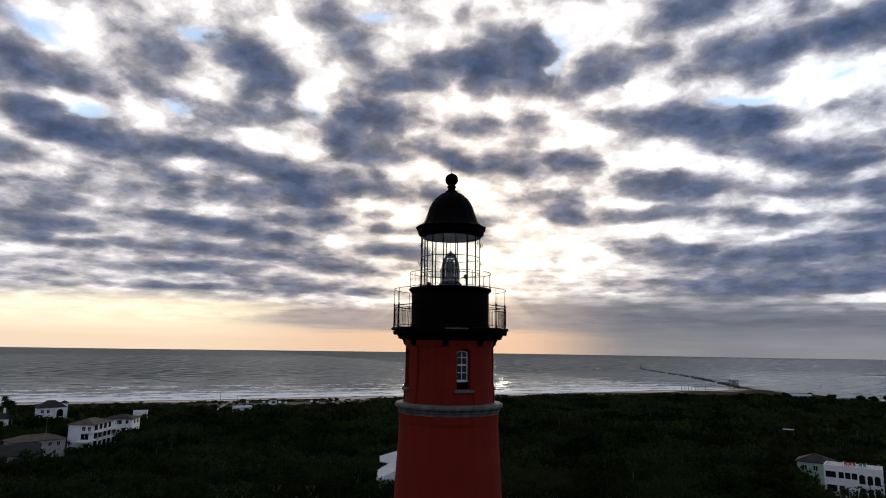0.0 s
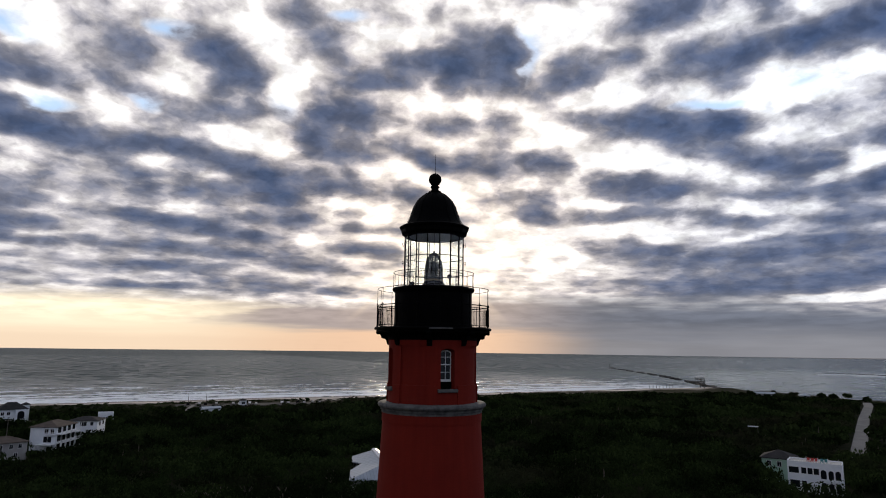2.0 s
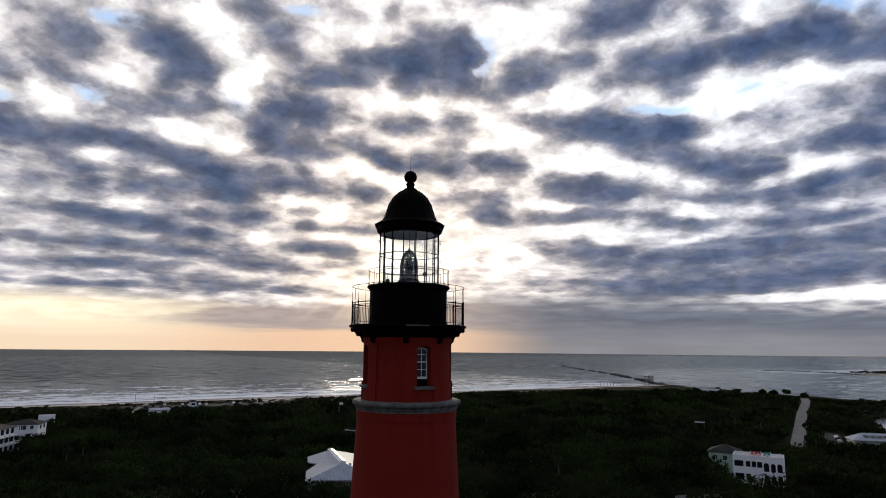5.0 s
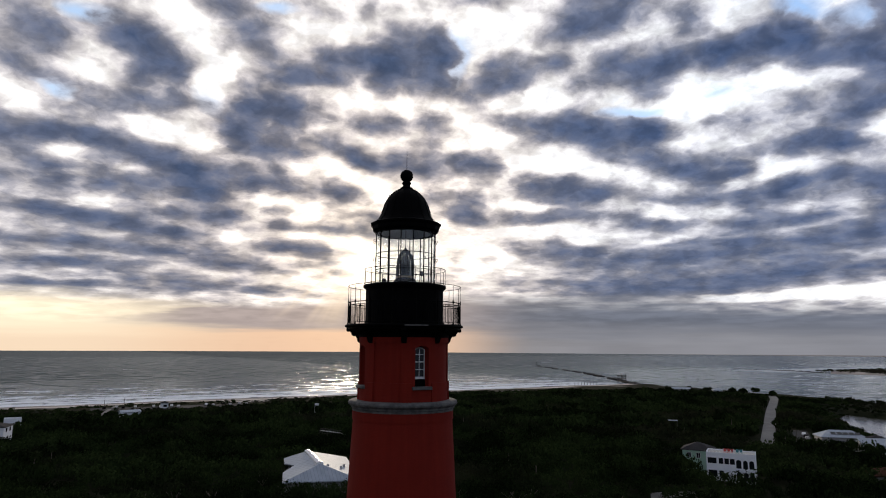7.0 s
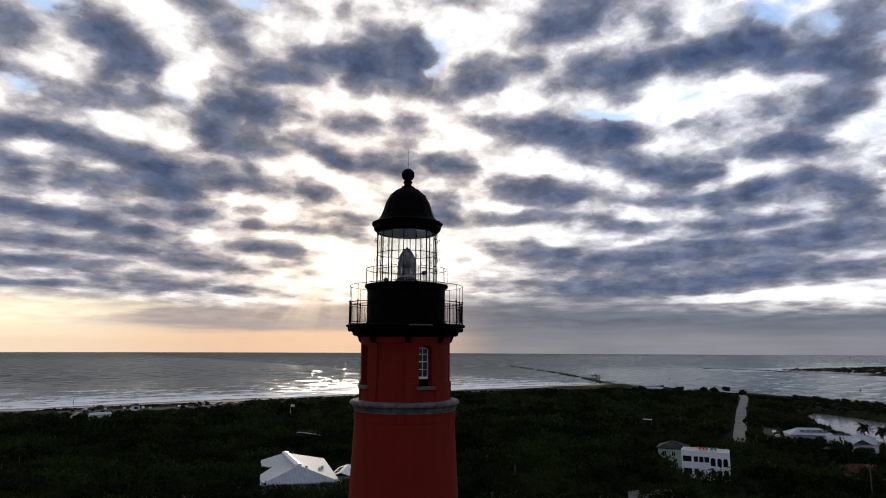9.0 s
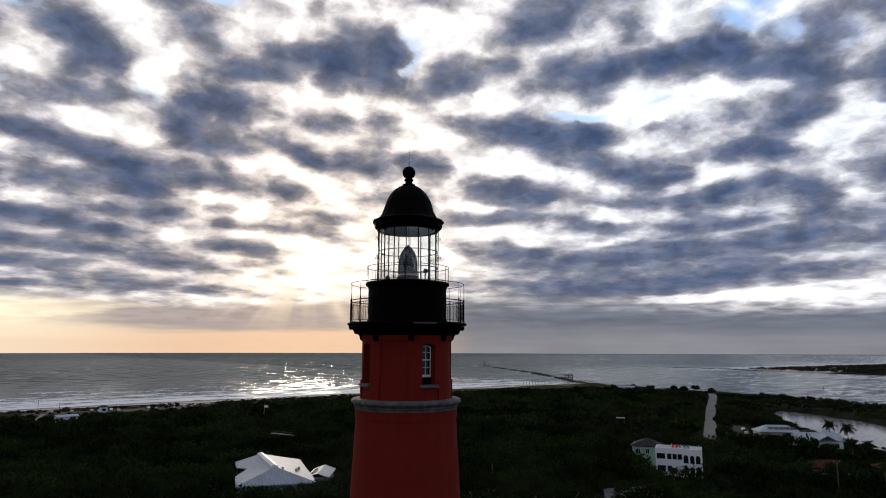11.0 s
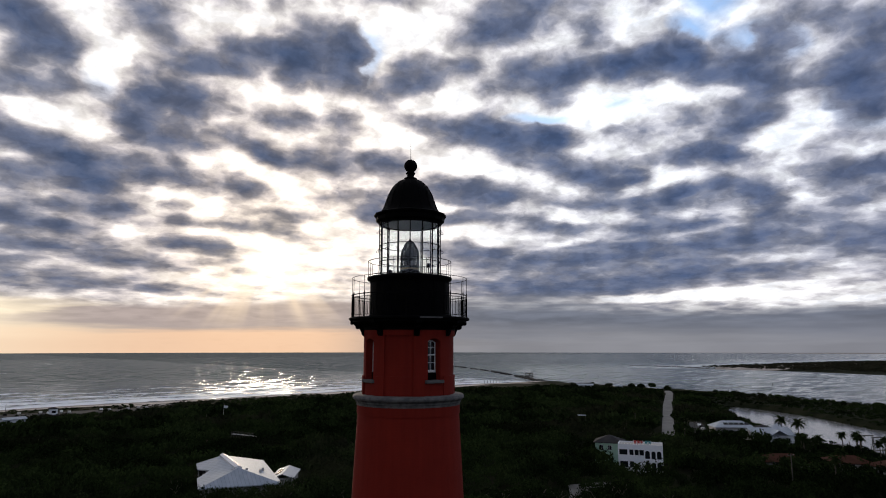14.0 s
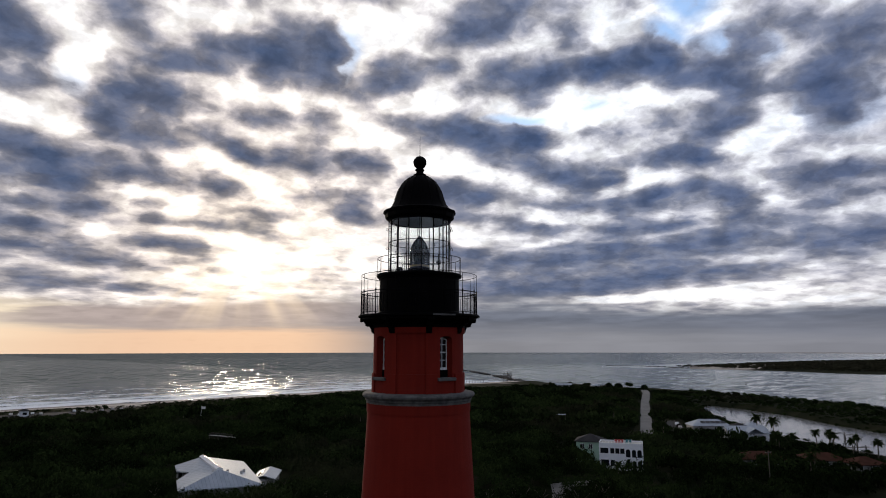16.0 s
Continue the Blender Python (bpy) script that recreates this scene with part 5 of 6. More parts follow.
def museum_hall():
    """Broad hall with a white standing-seam roof and a raised skylight along its ridge."""
    e = thing("exhibit_hall", "low hall with a broad white standing-seam metal roof", "hall", (0, 0, 0))
    eave, top = 7.0, 11.0
    ring_pts = [(-23.8, 189.6), (-3.0, 190.0), (1.4, 151.5), (-20.4, 150.4), (-21.7, 165.0)]
    notch = [(-20.9, 165.5, 7.35), (-18.56, 168.1, 8.49), (-22.7, 179.2, 7.04)]
    a, b = Vector((-15.4, 178.7, top)), Vector((-10.3, 155.5, top))
    outline = ring_pts + notch
    bm = bmesh.new()
    up = [bm.verts.new((*q[:2], q[2] if len(q) > 2 else eave)) for q in outline]
    dn = [bm.verts.new(v.co - Vector((0, 0, 0.3))) for v in up]
    n = len(up)
    for i in range(n):
        bm.faces.new((up[i], up[(i + 1) % n], dn[(i + 1) % n], dn[i]))
    bm.faces.new(dn)
    va, vb = bm.verts.new(a), bm.verts.new(b)
    bm.faces.new((up[1], up[0], va))
    bm.faces.new((up[2], up[1], va, vb))
    bm.faces.new((up[3], up[2], vb))
    bm.faces.new((up[0], up[7], up[6], va))
    bm.faces.new((up[6], vb, va))
    bm.faces.new((up[6], up[5], up[4], vb))
    bm.faces.new((up[4], up[3], vb))
    bmesh.ops.recalc_face_normals(bm, faces=bm.faces)
    part("roof", bm, METAL_ROOF, e, "white standing-seam metal roof with hips")
    bm = bmesh.new()
    inset = [(x * 0.94 - 0.7, (y - 170) * 0.94 + 170) for x, y in ring_pts]
    lo = [bm.verts.new((x, y, 2.0)) for x, y in inset]
    hi = [bm.verts.new((x, y, eave - 0.32)) for x, y in inset]
    for i in range(len(lo)):
        bm.faces.new((lo[i], lo[(i + 1) % len(lo)], hi[(i + 1) % len(lo)], hi[i]))
    bmesh.ops.recalc_face_normals(bm, faces=bm.faces)
    part("wall", bm, GREY_WALL, e)
    # dark shingle colour stands in for the shade inside the notch
    part("recessed_wall", boxed(-20.6, -20.2, 168.4, 179.0, 2.0, 7.3), SHINGLE, e, "recessed wall under the notch in the roof, coloured dark for its shade")
    # skylight monitor on the ridge
    d = (b - a)
    side = Vector((-d.y, d.x, 0)).normalized() * 0.95
    bm = bmesh.new()
    p, q = a - d * 0.02, b - d * 0.02
    corners = [p + side, p - side, q - side, q + side]
    lo = [bm.verts.new(c + Vector((0, 0, -0.8))) for c in corners]
    hi = [bm.verts.new(c + Vector((0, 0, 0.12))) for c in corners]
    r0, r1 = bm.verts.new(p + Vector((0, 0, 0.45))), bm.verts.new(q + Vector((0, 0, 0.45)))
    for i in range(4):
        bm.faces.new((lo[i], lo[(i + 1) % 4], hi[(i + 1) % 4], hi[i]))
    for f in ((hi[0], hi[1], r0), (hi[1], hi[2], r1, r0), (hi[2], hi[3], r1), (hi[3], hi[0], r0, r1)):
        bm.faces.new(f)
    bmesh.ops.recalc_face_normals(bm, faces=bm.faces)
    part("skylight", bm, SKYLIGHT, e, "glossy white ridge skylight")
    for x, y, z in ((-11.9, 156.9, 10.2), (-8.2, 157.0, 10.2), (-5.2, 154.7, 8.6), (-4.4, 161.5, 8.9), (-3.6, 166.0, 8.5), (-14.6, 154.0, 8.9)):
        part("roof_vent", boxed(x - 0.35, x + 0.35, y - 0.35, y + 0.35, z - 0.9, z + 0.35, bevel=0.05), CONCRETE, e)
    f = thing("exhibit_annex", "small annex with a white metal roof and dark rooflights", "annex", (3.4, 172.5, 2.5), -12)
    part("wall", boxed(-2.9, 2.9, -6.5, 6.5, -0.5, 3.0), GREY_WALL, f)
    part("roof", gable_roof(13.4, 6.0, 3.1, 1.2), METAL_ROOF, f).matrix_local = pose(0, 0, 0, 0, 0, 90)
    for i in range(4):
        o = part("rooflight", boxed(-0.85, 0.85, -0.7, 0.7, -0.05, 0.12, bevel=0.02), DARK_GLASS, f)
        o.matrix_local = pose(-1.75, -3.6 + 2.3 * i, 3.72, 0, -19, 0)


SKYLIGHT = material("white_skylight_sheet", mottled((0.80, 0.80, 0.80), (0.88, 0.88, 0.88), 4, 0.5), 0, Roughness=0.12)
museum_hall()

# houses beside the beach road
e = house("white two-storey stilt house with a brown hipped roof", (-146.5, 227.0), 0, 10, 14, 9.0, STUCCO, "hip", 2.0, BROWN_SHINGLE,
          [("front", 1.2, 6.6, 1.4, 1.5, "bar"), ("front", 3.4, 6.6, 1.2, 1.5, "bar"), ("front", 1.8, 3.2, 3.0, 2.2, "bar")], 3.0)
for z in (3.0, 6.2):
    balcony(e, pose(5.0, 0, z, 0, 0, 90), 13.6, 2.2, True, True, 3.0)
for z in (0.3, 3.4, 6.6):
    for u in (-5.0, -1.7, 1.7, 5.0):
        wall_window(e, face_pose("right", 10, 14, u, z), 2.4, 2.2)
balcony(e, pose(3.2, -7.0, 6.2), 3.6, 1.6, True, False)
part("carport", boxed(-1.0, 5.0, -10.5, -7.0, 2.5, 2.75), WHITE, e)
for x in (-0.7, 4.7):
    part("carport_post", boxed(x - 0.15, x + 0.15, -10.3, -10.0, -0.8, 2.5), WHITE, e)
e = house("white beach house with a grey hipped roof", (-146, 251), 8, 12, 10, 8.4, STUCCO, "hip", 1.5, SHINGLE,
          [("front", -3, 6.4, 1.4, 1.4, "bar"), ("front", 0.4, 6.2, 2.6, 1.6, "bar"), ("front", 3.8, 6.4, 1.2, 1.4), ("front", 2.6, 3.0, 1.6, 1.6, "bar"), ("right", -2, 6.2, 1.6, 1.6), ("right", 2, 6.2, 1.6, 1.6), ("right", 0, 2.8, 1.6, 1.6)], 3.0)
e = house("small white house with a roof deck", (-160, 297), 25, 7, 7, 6.0, STUCCO, "flat", 0.7, CONCRETE, [("front", 0, 3.2, 1.6, 1.4, "bar"), ("front", -2.2, 3.2, 1, 1.4), ("right", 0, 3.2, 1.6, 1.4)], 3.0)
house("long grey-beige house with a brown hipped roof", (-150.5, 198.5), 50, 17, 9.5, 6.4, GREY_WALL, "hip", 1.8, BROWN_SHINGLE,
      [("front", u, 4.2, 1.1, 1.4, "bar") for u in (-6.4, -3.4, 0.2, 3.4, 6.2)] + [("front", u, 1.2, 1.1, 1.5, "bar") for u in (-6.4, -3.2, 0.8, 5.0)], 3.0)
house("low house with a dark gabled roof", (-148, 182.5), 48, 15, 10, 3.8, GREY_WALL, "gable", 3.2, SHINGLE,
      [("front", -4, 0.9, 1.4, 1.3, "bar"), ("front", 0, 0.9, 1.4, 1.3, "bar"), ("front", 4, 0.9, 1.4, 1.3, "bar"), ("right", 0, 0.9, 1.4, 1.3)], 3.0)
e = house("large white beach house with a dark hipped roof and turret", (-211, 303), 42, 12.5, 9, 7.4, STUCCO, "hip", 3.4, SHINGLE,
          [("front", -4.4, 4.6, 1.3, 1.5, "bar"), ("front", -1.8, 4.6, 1.3, 1.5, "bar"), ("front", -3, 1.0, 2.0, 1.8, "bar"), ("right", -2, 4.6, 1.4, 1.5), ("right", 2, 4.6, 1.4, 1.5)], 3.0)
part("gable_bay", boxed(1.0, 5.8, -5.6, -4.4, -0.5, 7.2), STUCCO, e)
o = part("bay_window", extruded([(-1.5, 0), (1.5, 0)] + [(1.5 * math.cos(math.pi * i / 8), 2.4 + 1.5 * math.sin(math.pi * i / 8)) for i in range(9)], 0.1), DARK_GLASS, e)
o.matrix_local = pose(3.4, -5.62, 2.6)
part("turret", boxed(4.6, 7.6, -2.0, 1.0, 0, 9.4), STUCCO, e)
o = part("turret_roof", hip_roof(3.0, 3.0, 9.4, 1.1, 0.4, 0.01), SHINGLE, e)
o.matrix_local = pose(6.1, -0.5, 0)
e = house("white gabled house seen at its corner", (-212, 262), 35, 12, 10, 6.0, STUCCO, "gable", 2.6, SHINGLE, [("front", 3.5, 3.4, 1.4, 1.4, "bar"), ("front", 0, 3.4, 1.4, 1.4, "bar"), ("right", 0, 3.4, 1.4, 1.4)], 3.0)
part("chimney", boxed(3.6, 4.6, -1.0, 0.0, 6, 10.4), STUCCO, e)

# beach car park
house("low white beach pavilion with a pale roof", (-129, 364), 35, 10.5, 5, 2.6, STUCCO, "gable", 1.0, METAL_ROOF, [("front", -3, 0.8, 1.6, 1.2), ("front", 2, 0.8, 1.6, 1.2)], 3.2)
house("small white kiosk with a dark roof", (-123, 413), 25, 4.2, 4.0, 3.6, STUCCO, "hip", 1.0, SHINGLE, [("front", 0, 1.0, 2.2, 1.4)], 3.0)
CARPARK = strip("car_park", [(-165, 402), (-120, 418), (-70, 438)], 20, ASPHALT, 0.06, "dark asphalt beach car park", "car park")
strip("beach_path", [(-144, 358), (-152, 395), (-162, 445)], 2.4, WORN_ROAD, 0.1, "grey path leading to the beach", "path")


def car(at, turn, mat, label):
    z = float(ground_height(*at)) + 0.1
    e = thing("car", label, "car", (at[0], at[1], z), turn, group="parked cars")
    prof = [(-2.2, 0.35), (2.2, 0.35), (2.25, 0.8), (1.3, 0.95), (0.6, 1.45), (-1.3, 1.48), (-2.0, 1.0), (-2.25, 0.9)]
    bm = extruded(prof, 1.75)
    bmesh.ops.bevel(bm, geom=bm.edges[:], offset=0.06, segments=1, affect="EDGES")
    part("body", bm, mat, e)
    part("side_glass", extruded([(-1.5, 1.0), (1.05, 1.0), (0.55, 1.38), (-1.2, 1.4)], 1.79), DARK_GLASS, e)
    wheel = None
    for x in (-1.4, 1.4):
        for y in (-0.82, 0.82):
            if wheel is None:
                wheel = part("wheel", rod((0, -0.1, 0), (0, 0.1, 0), 0.34, 12), BLACK, e)
                wheel.matrix_local = pose(x, y, 0.34)
            else:
                again(wheel, e, pose(x, y, 0.34))
    return e


PAINTS = [WHITE, CONCRETE, BLACK, GREY_WALL, RED_PLASTIC]
CAR_LABELS = ["white parked car in the beach car park", "silver parked car in the beach car park", "black parked car in the beach car park", "grey parked car in the beach car park", "red parked car in the beach car park"]
rng = random.Random(11)
for i in range(17):
    u = i / 16
    p = (-158 + 84 * u, 408 + 29 * u + (3 if i % 2 else -2))
    j = rng.choice((0, 0, 1, 2, 3, 0, 1))
    if i not in (4, 9, 10):
        car(p, 110 + rng.uniform(-4, 4), PAINTS[j], CAR_LABELS[j])
for i, p in enumerate(((199, 244), (203, 250), (207, 256.5))):
    car((p[0] + 9.5, p[1] - 7), 55, PAINTS[(1, 2, 0)[i]], ["silver parked car beside the long road", "black parked car beside the long road", "white parked car beside the long road"][i])
strip("roadside_lay_by", [(200, 228), (215, 249), (228, 268)], 7, ASPHALT, 0.03, "asphalt lay-by beside the long road", "lay-by")
strip("street", [(74, 118), (83, 133), (87, 142), (99, 142)], 6, WORN_ROAD, 0.06, "grey street in a gap between dark trees", "street")


def utility_pole(at, height, label, arm=True):
    z = float(ground_height(*at)) - 0.2
    e = thing("utility_pole", label, "pole", (at[0], at[1], z))
    part("pole", rod((0, 0, 0), (0, 0, height), 0.17, 8, 0.12), TIMBER, e)
    if arm:
        part("crossarm", boxed(-1.1, 1.1, -0.07, 0.07, height - 0.7, height - 0.56), TIMBER, e)
        for x in (-0.95, 0.0, 0.95):
            part("insulator", lathe([(0.0, height - 0.56), (0.07, height - 0.56), (0.09, height - 0.45), (0.0, height - 0.38)], 8), CONCRETE, e).matrix_local = pose(x, 0, 0)


utility_pole((-166, 429), 7.5, "weathered timber pole at the edge of the beach")
utility_pole((-155, 434), 5.5, "thin timber pole behind the dunes", False)
utility_pole((142, 116.5), 11, "timber utility pole among the trees")
utility_pole((-156, 213), 13, "timber utility pole beside the houses")
utility_pole((179, 205), 9, "timber utility pole beside the long road")


def flag_pole(at):
    z = float(ground_height(*at))
    e = thing("flag_pole", "white flagpole with a small pale flag above the scrub", "flagpole", (at[0], at[1], z))
    part("pole", rod((0, 0, 0), (0, 0, 9.5), 0.09, 8, 0.05), WHITE, e)
    bm = bmesh.new()
    cols = []
    for i in range(9):
        x = 0.1 + 0.25 * i
        y = 0.14 * math.sin(i * 1.1)
        cols.append([bm.verts.new((x, y + dy, zz - 0.02 * i)) for zz in (8.0, 9.3) for dy in (-0.01, 0.01)])
    for a, b in zip(cols, cols[1:]):
        for q in ((0, 2), (2, 3), (3, 1), (1, 0)):
            bm.faces.new((a[q[0]], a[q[1]], b[q[1]], b[q[0]]))
    part("flag", bm, WHITE, e)


flag_pole((-21.5, 340))

# shelter roof in the scrub and pieces of the path
s = thing("picnic_shelter", "small shelter with a pale flat roof among the scrub", "shelter", (163, 276, float(ground_height(163, 276))), -30)
part("roof", boxed(-2.4, 2.4, -1.4, 1.4, 5.2, 5.45, bevel=0.04), METAL_ROOF, s)
for x in (-2.1, 2.1):
    for y in (-1.1, 1.1):
        part("post", boxed(x - 0.1, x + 0.1, y - 0.1, y + 0.1, -0.2, 5.2), TIMBER, s)


def boardwalk(line, height):
    """Raised timber walk on posts."""
    e = thing("boardwalk", "pale raised boardwalk winding through the scrub", "boardwalk", (*line[0], 0))
    for (ax, ay), (bx, by) in zip(line, line[1:]):
        length, turn = math.hypot(bx - ax, by - ay), math.degrees(math.atan2(by - ay, bx - ax))
        z = float(ground_height(ax, ay)) + height
        d = part("deck", boxed(-0.2, length + 0.2, -0.9, 0.9, -0.12, 0.0), CONCRETE, e)
        d.matrix_local = pose(ax - line[0][0], ay - line[0][1], z, 0, 0, turn)
        for s in (-0.85, 0.85):
            part("rail", boxed(0, length, s - 0.04, s + 0.04, 0.95, 1.05), TIMBER, d)
        for i in range(int(length / 3) + 1):
            for s in (-0.8, 0.8):
                part("post", boxed(i * 3 - 0.08, i * 3 + 0.08, s - 0.08, s + 0.08, -height - 1.0, 1.0), TIMBER, d)


boardwalk([(-15, 276.5), (-11, 273.5), (-7, 269), (-4, 264)], 1.6)


def beach_tower():
    e = thing("lookout_tower", "weathered timber lookout tower at the root of the jetty", "tower", (328, 706, 1.2), 20)
    for x in (-3.2, 3.2):
        for y in (-3.2, 3.2):
            part("leg", rod((x * 1.1, y * 1.1, -0.8), (x, y, 9.6), 0.32, 6), TIMBER, e)
    for z in (3.0, 6.0, 9.0):
        part("platform", boxed(-4.0, 4.0, -4.0, 4.0, z - 0.2, z + 0.2), TIMBER, e)
        for y in (-3.95, 3.95):
            part("rail", boxed(-4, 4, y - 0.08, y + 0.08, z + 0.7, z + 1.1), TIMBER, e)
        for x in (-3.95, 3.95):
            part("rail", boxed(x - 0.08, x + 0.08, -3.9, 3.9, z + 0.7, z + 1.1), TIMBER, e)
    for i, z in enumerate((0.0, 3.0, 6.0)):
        s = 1 if i % 2 else -1
        part("stair", rod((-3.0 * s, -3.4, z), (3.0 * s, -3.4, z + 2.9), 0.3, 4), TIMBER, e)
    part("roof", hip_roof(6.4, 6.4, 11.6, 1.2, 0.5, 0.01), CONCRETE, e)
    for x in (-2.9, 2.9):
        for y in (-2.9, 2.9):
            part("roof_post", rod((x, y, 9.2), (x, y, 11.5), 0.16, 6), TIMBER, e)


beach_tower()
pile = None
for i in range(8):
    x, y = 262 + 5.2 * i, 690 + 3.4 * i
    if pile is None:
        pile = thing("beach_pile", "slim weathered timber pile standing in the surf", "pile", (x, y, -0.8), group="row of piles in the surf")
        part("dock_post", rod((0, 0, 0), (0, 0, 5.4), 0.28, 8, 0.24), TIMBER, pile)
    else:
        copy_thing(pile, pose(x, y, -0.8 + 0.3 * math.sin(i * 2.3), math.sin(i) * 2, 0, i * 40))

# inlet side: park buildings, boat houses, dock
house("low pale-roofed beach park building at the inlet", (322, 556), -30, 18, 7, 2.6, GREY_WALL, "gable", 1.4, METAL_ROOF, [("front", -4, 0.8, 2, 1.4), ("front", 3, 0.8, 2, 1.4)], 2.6)
house("small pale-roofed pavilion near the inlet beach", (349, 537), -20, 8, 6, 2.4, GREY_WALL, "hip", 1.4, METAL_ROOF, [("front", 0, 0.8, 2, 1.4)], 2.6)
e = house("long waterside house with pale hipped metal roofs", (213, 222), -20, 18, 9, 4.2, GREY_WALL, "hip", 2.6, METAL_ROOF, [("front", u, 1.4, 1.6, 1.5, "bar") for u in (-6, -2, 2, 6)], 2.6)
for u in (-3.6, -1.2, 1.2, 3.6, 6.0):
    panel = part("solar_panel", boxed(-1.05, 1.05, -0.9, 0.9, 0.0, 0.07, bevel=0.01), DARK_GLASS, e, "dark glass solar panel")
    panel.matrix_local = pose(u, -2.7, 5.62, math.degrees(math.atan2(2.6, 5.0)), 0, 0)
house("dark-roofed wing of the waterside house", (222, 212), -20, 9, 8, 4.0, GREY_WALL, "hip", 1.7, SHINGLE, [("front", 0, 1.4, 2.2, 1.5, "bar")], 2.6)
house("pale-roofed cottage standing beside the water", (231, 213), -20, 9, 8, 3.6, STUCCO, "hip", 2.4, METAL_ROOF, [("front", 0, 1.2, 1.8, 1.5, "bar"), ("right", 0, 1.2, 1.8, 1.5)], 2.4)
e = house("white waterside house with a blue-white metal roof", (209.5, 196.0), -18, 17, 11, 4.4, STUCCO, "gable", 2.6, METAL_ROOF, [("front", u, 1.4, 1.6, 1.7, "bar") for u in (-6, -2.4, 2.4, 6)] + [("right", -2, 1.4, 2.0, 1.7), ("right", 2, 1.4, 2.0, 1.7)], 2.4)
part("cross_gable", gable_roof(8, 7, 4.4, 2.2), METAL_ROOF, e).matrix_local = pose(1.5, -3.2, 0.05, 0, 0, 90)
for at, w, d, turn in (((170, 148), 15, 9, -20), ((188, 139), 14, 9, -28), ((194, 128), 10, 8, -15)):
    house("low house with a terracotta hipped roof behind palms", at, turn, w, d, 2.7, GREY_WALL, "hip", 2.0, TILE_RED, [("front", u, 1.0, 1.3, 1.4, "bar") for u in (-4, 0, 4)], 3.0)


def dock():
    e = thing("boat_dock", "grey timber boat dock with tall piles", "dock", (240, 163, 0), -8)
    part("deck", boxed(-1.2, 1.2, -24, 22, 1.0, 1.15), TIMBER, e)
    part("deck", boxed(1.2, 14, 12, 14.2, 1.0, 1.15), TIMBER, e)
    first = None
    for i in range(16):
        x, y = (-1.3 if i % 2 else 1.35), -22 + 2.9 * i
        if first is None:
            first = part("dock_post", rod((0, 0, -2.0), (0, 0, 3.4), 0.18, 7), TIMBER, e)
            first.matrix_local = pose(x, y, 0)
        else:
            again(first, e, pose(x, y, 0.5 * math.sin(i)))
    for x, y in ((6, 17), (12, 17), (6, 23), (12, 23)):
        part("lift_post", rod((x, y, -1.5), (x, y, 6.2), 0.16, 7), TIMBER, e)
    for y in (17, 23):
        part("lift_beam", boxed(5.8, 12.2, y - 0.12, y + 0.12, 5.6, 5.9), TIMBER, e)


dock()
d2 = thing("fishing_dock", "small timber dock on piles over the lagoon", "dock", (262, 150, 0), -60)
part("deck", boxed(-1, 1, -12, 12, 1.0, 1.15), TIMBER, d2)
for i in range(8):
    part("dock_post", rod((1.05 if i % 2 else -1.05, -11 + 3.1 * i, -2), (1.05 if i % 2 else -1.05, -11 + 3.1 * i, 2.6), 0.16, 7), TIMBER, d2)


def channel_marker(at, label):
    e = thing("channel_marker", label, "buoy", (at[0], at[1], 0))
    part("float", lathe([(0.0, -0.4), (0.9, -0.4), (1.0, 0.4), (0.45, 0.6), (0.0, 0.6)], 14), BLACK, e)
    part("mast", rod((0, 0, 0.5), (0, 0, 2.2), 0.28, 8, 0.12), BLACK, e)
    part("top_mark", lathe([(0.0, 2.1), (0.4, 2.2), (0.0, 2.9)], 10), BLACK, e)


channel_marker((491, 816), "dark buoy floating in the inlet channel")
channel_marker((581, 700), "dark buoy floating in the inlet channel")
channel_marker((572, 567), "dark buoy floating in the inlet channel")
mark = thing("jetty_beacon", "slim beacon on the tip of the rubble jetty", "beacon", (443, 1448, 1.0))
part("mast", rod((0, 0, -0.5), (0, 0, 7.5), 0.45, 8, 0.3), BLACK, mark)
part("head", boxed(-1.0, 1.0, -0.4, 0.4, 5.4, 7.6), BLACK, mark)

# ---- plants ----
def leaf_cloud(rng, count, leaf, flat=0.75, lumps=5):
    """Quads of leaves on the surface of a few overlapping lobes; unit radius, foot at z = 0."""
    lobes = [(0.0, 0.0, 0.42, 0.62)]
    for _ in range(lumps):
        a, r = rng.uniform(0, math.tau), rng.uniform(0.3, 0.62)
        lobes.append((r * math.cos(a), r * math.sin(a), rng.uniform(0.2, 0.7), rng.uniform(0.26, 0.46)))
    lobes = np.array(lobes)
    pick = lobes[rng.randint(0, len(lobes), count)]
    d = rng.normal(size=(count, 3))
    d[:, 2] = np.abs(d[:, 2]) * 0.95 - 0.25
    d /= np.linalg.norm(d, axis=1)[:, None]
    c = pick[:, :3] + d * pick[:, 3:4] * rng.uniform(0.72, 1.1, (count, 1))
    c[:, 2] = np.maximum(c[:, 2] * flat, 0.02)
    n = d + rng.normal(scale=0.16, size=(count, 3))
    n /= np.linalg.norm(n, axis=1)[:, None]
    t = np.cross(n, rng.normal(size=(count, 3)))
    t /= np.linalg.norm(t, axis=1)[:, None]
    b = np.cross(n, t)
    s = leaf * rng.uniform(0.6, 1.4, (count, 1))
    q = np.stack([c - t * s * 1.05, c - b * s * 0.75, c + t * s * 1.05, c + b * s * 0.75], 1)
    q[:, 2] += n * s * 0.15
    return q


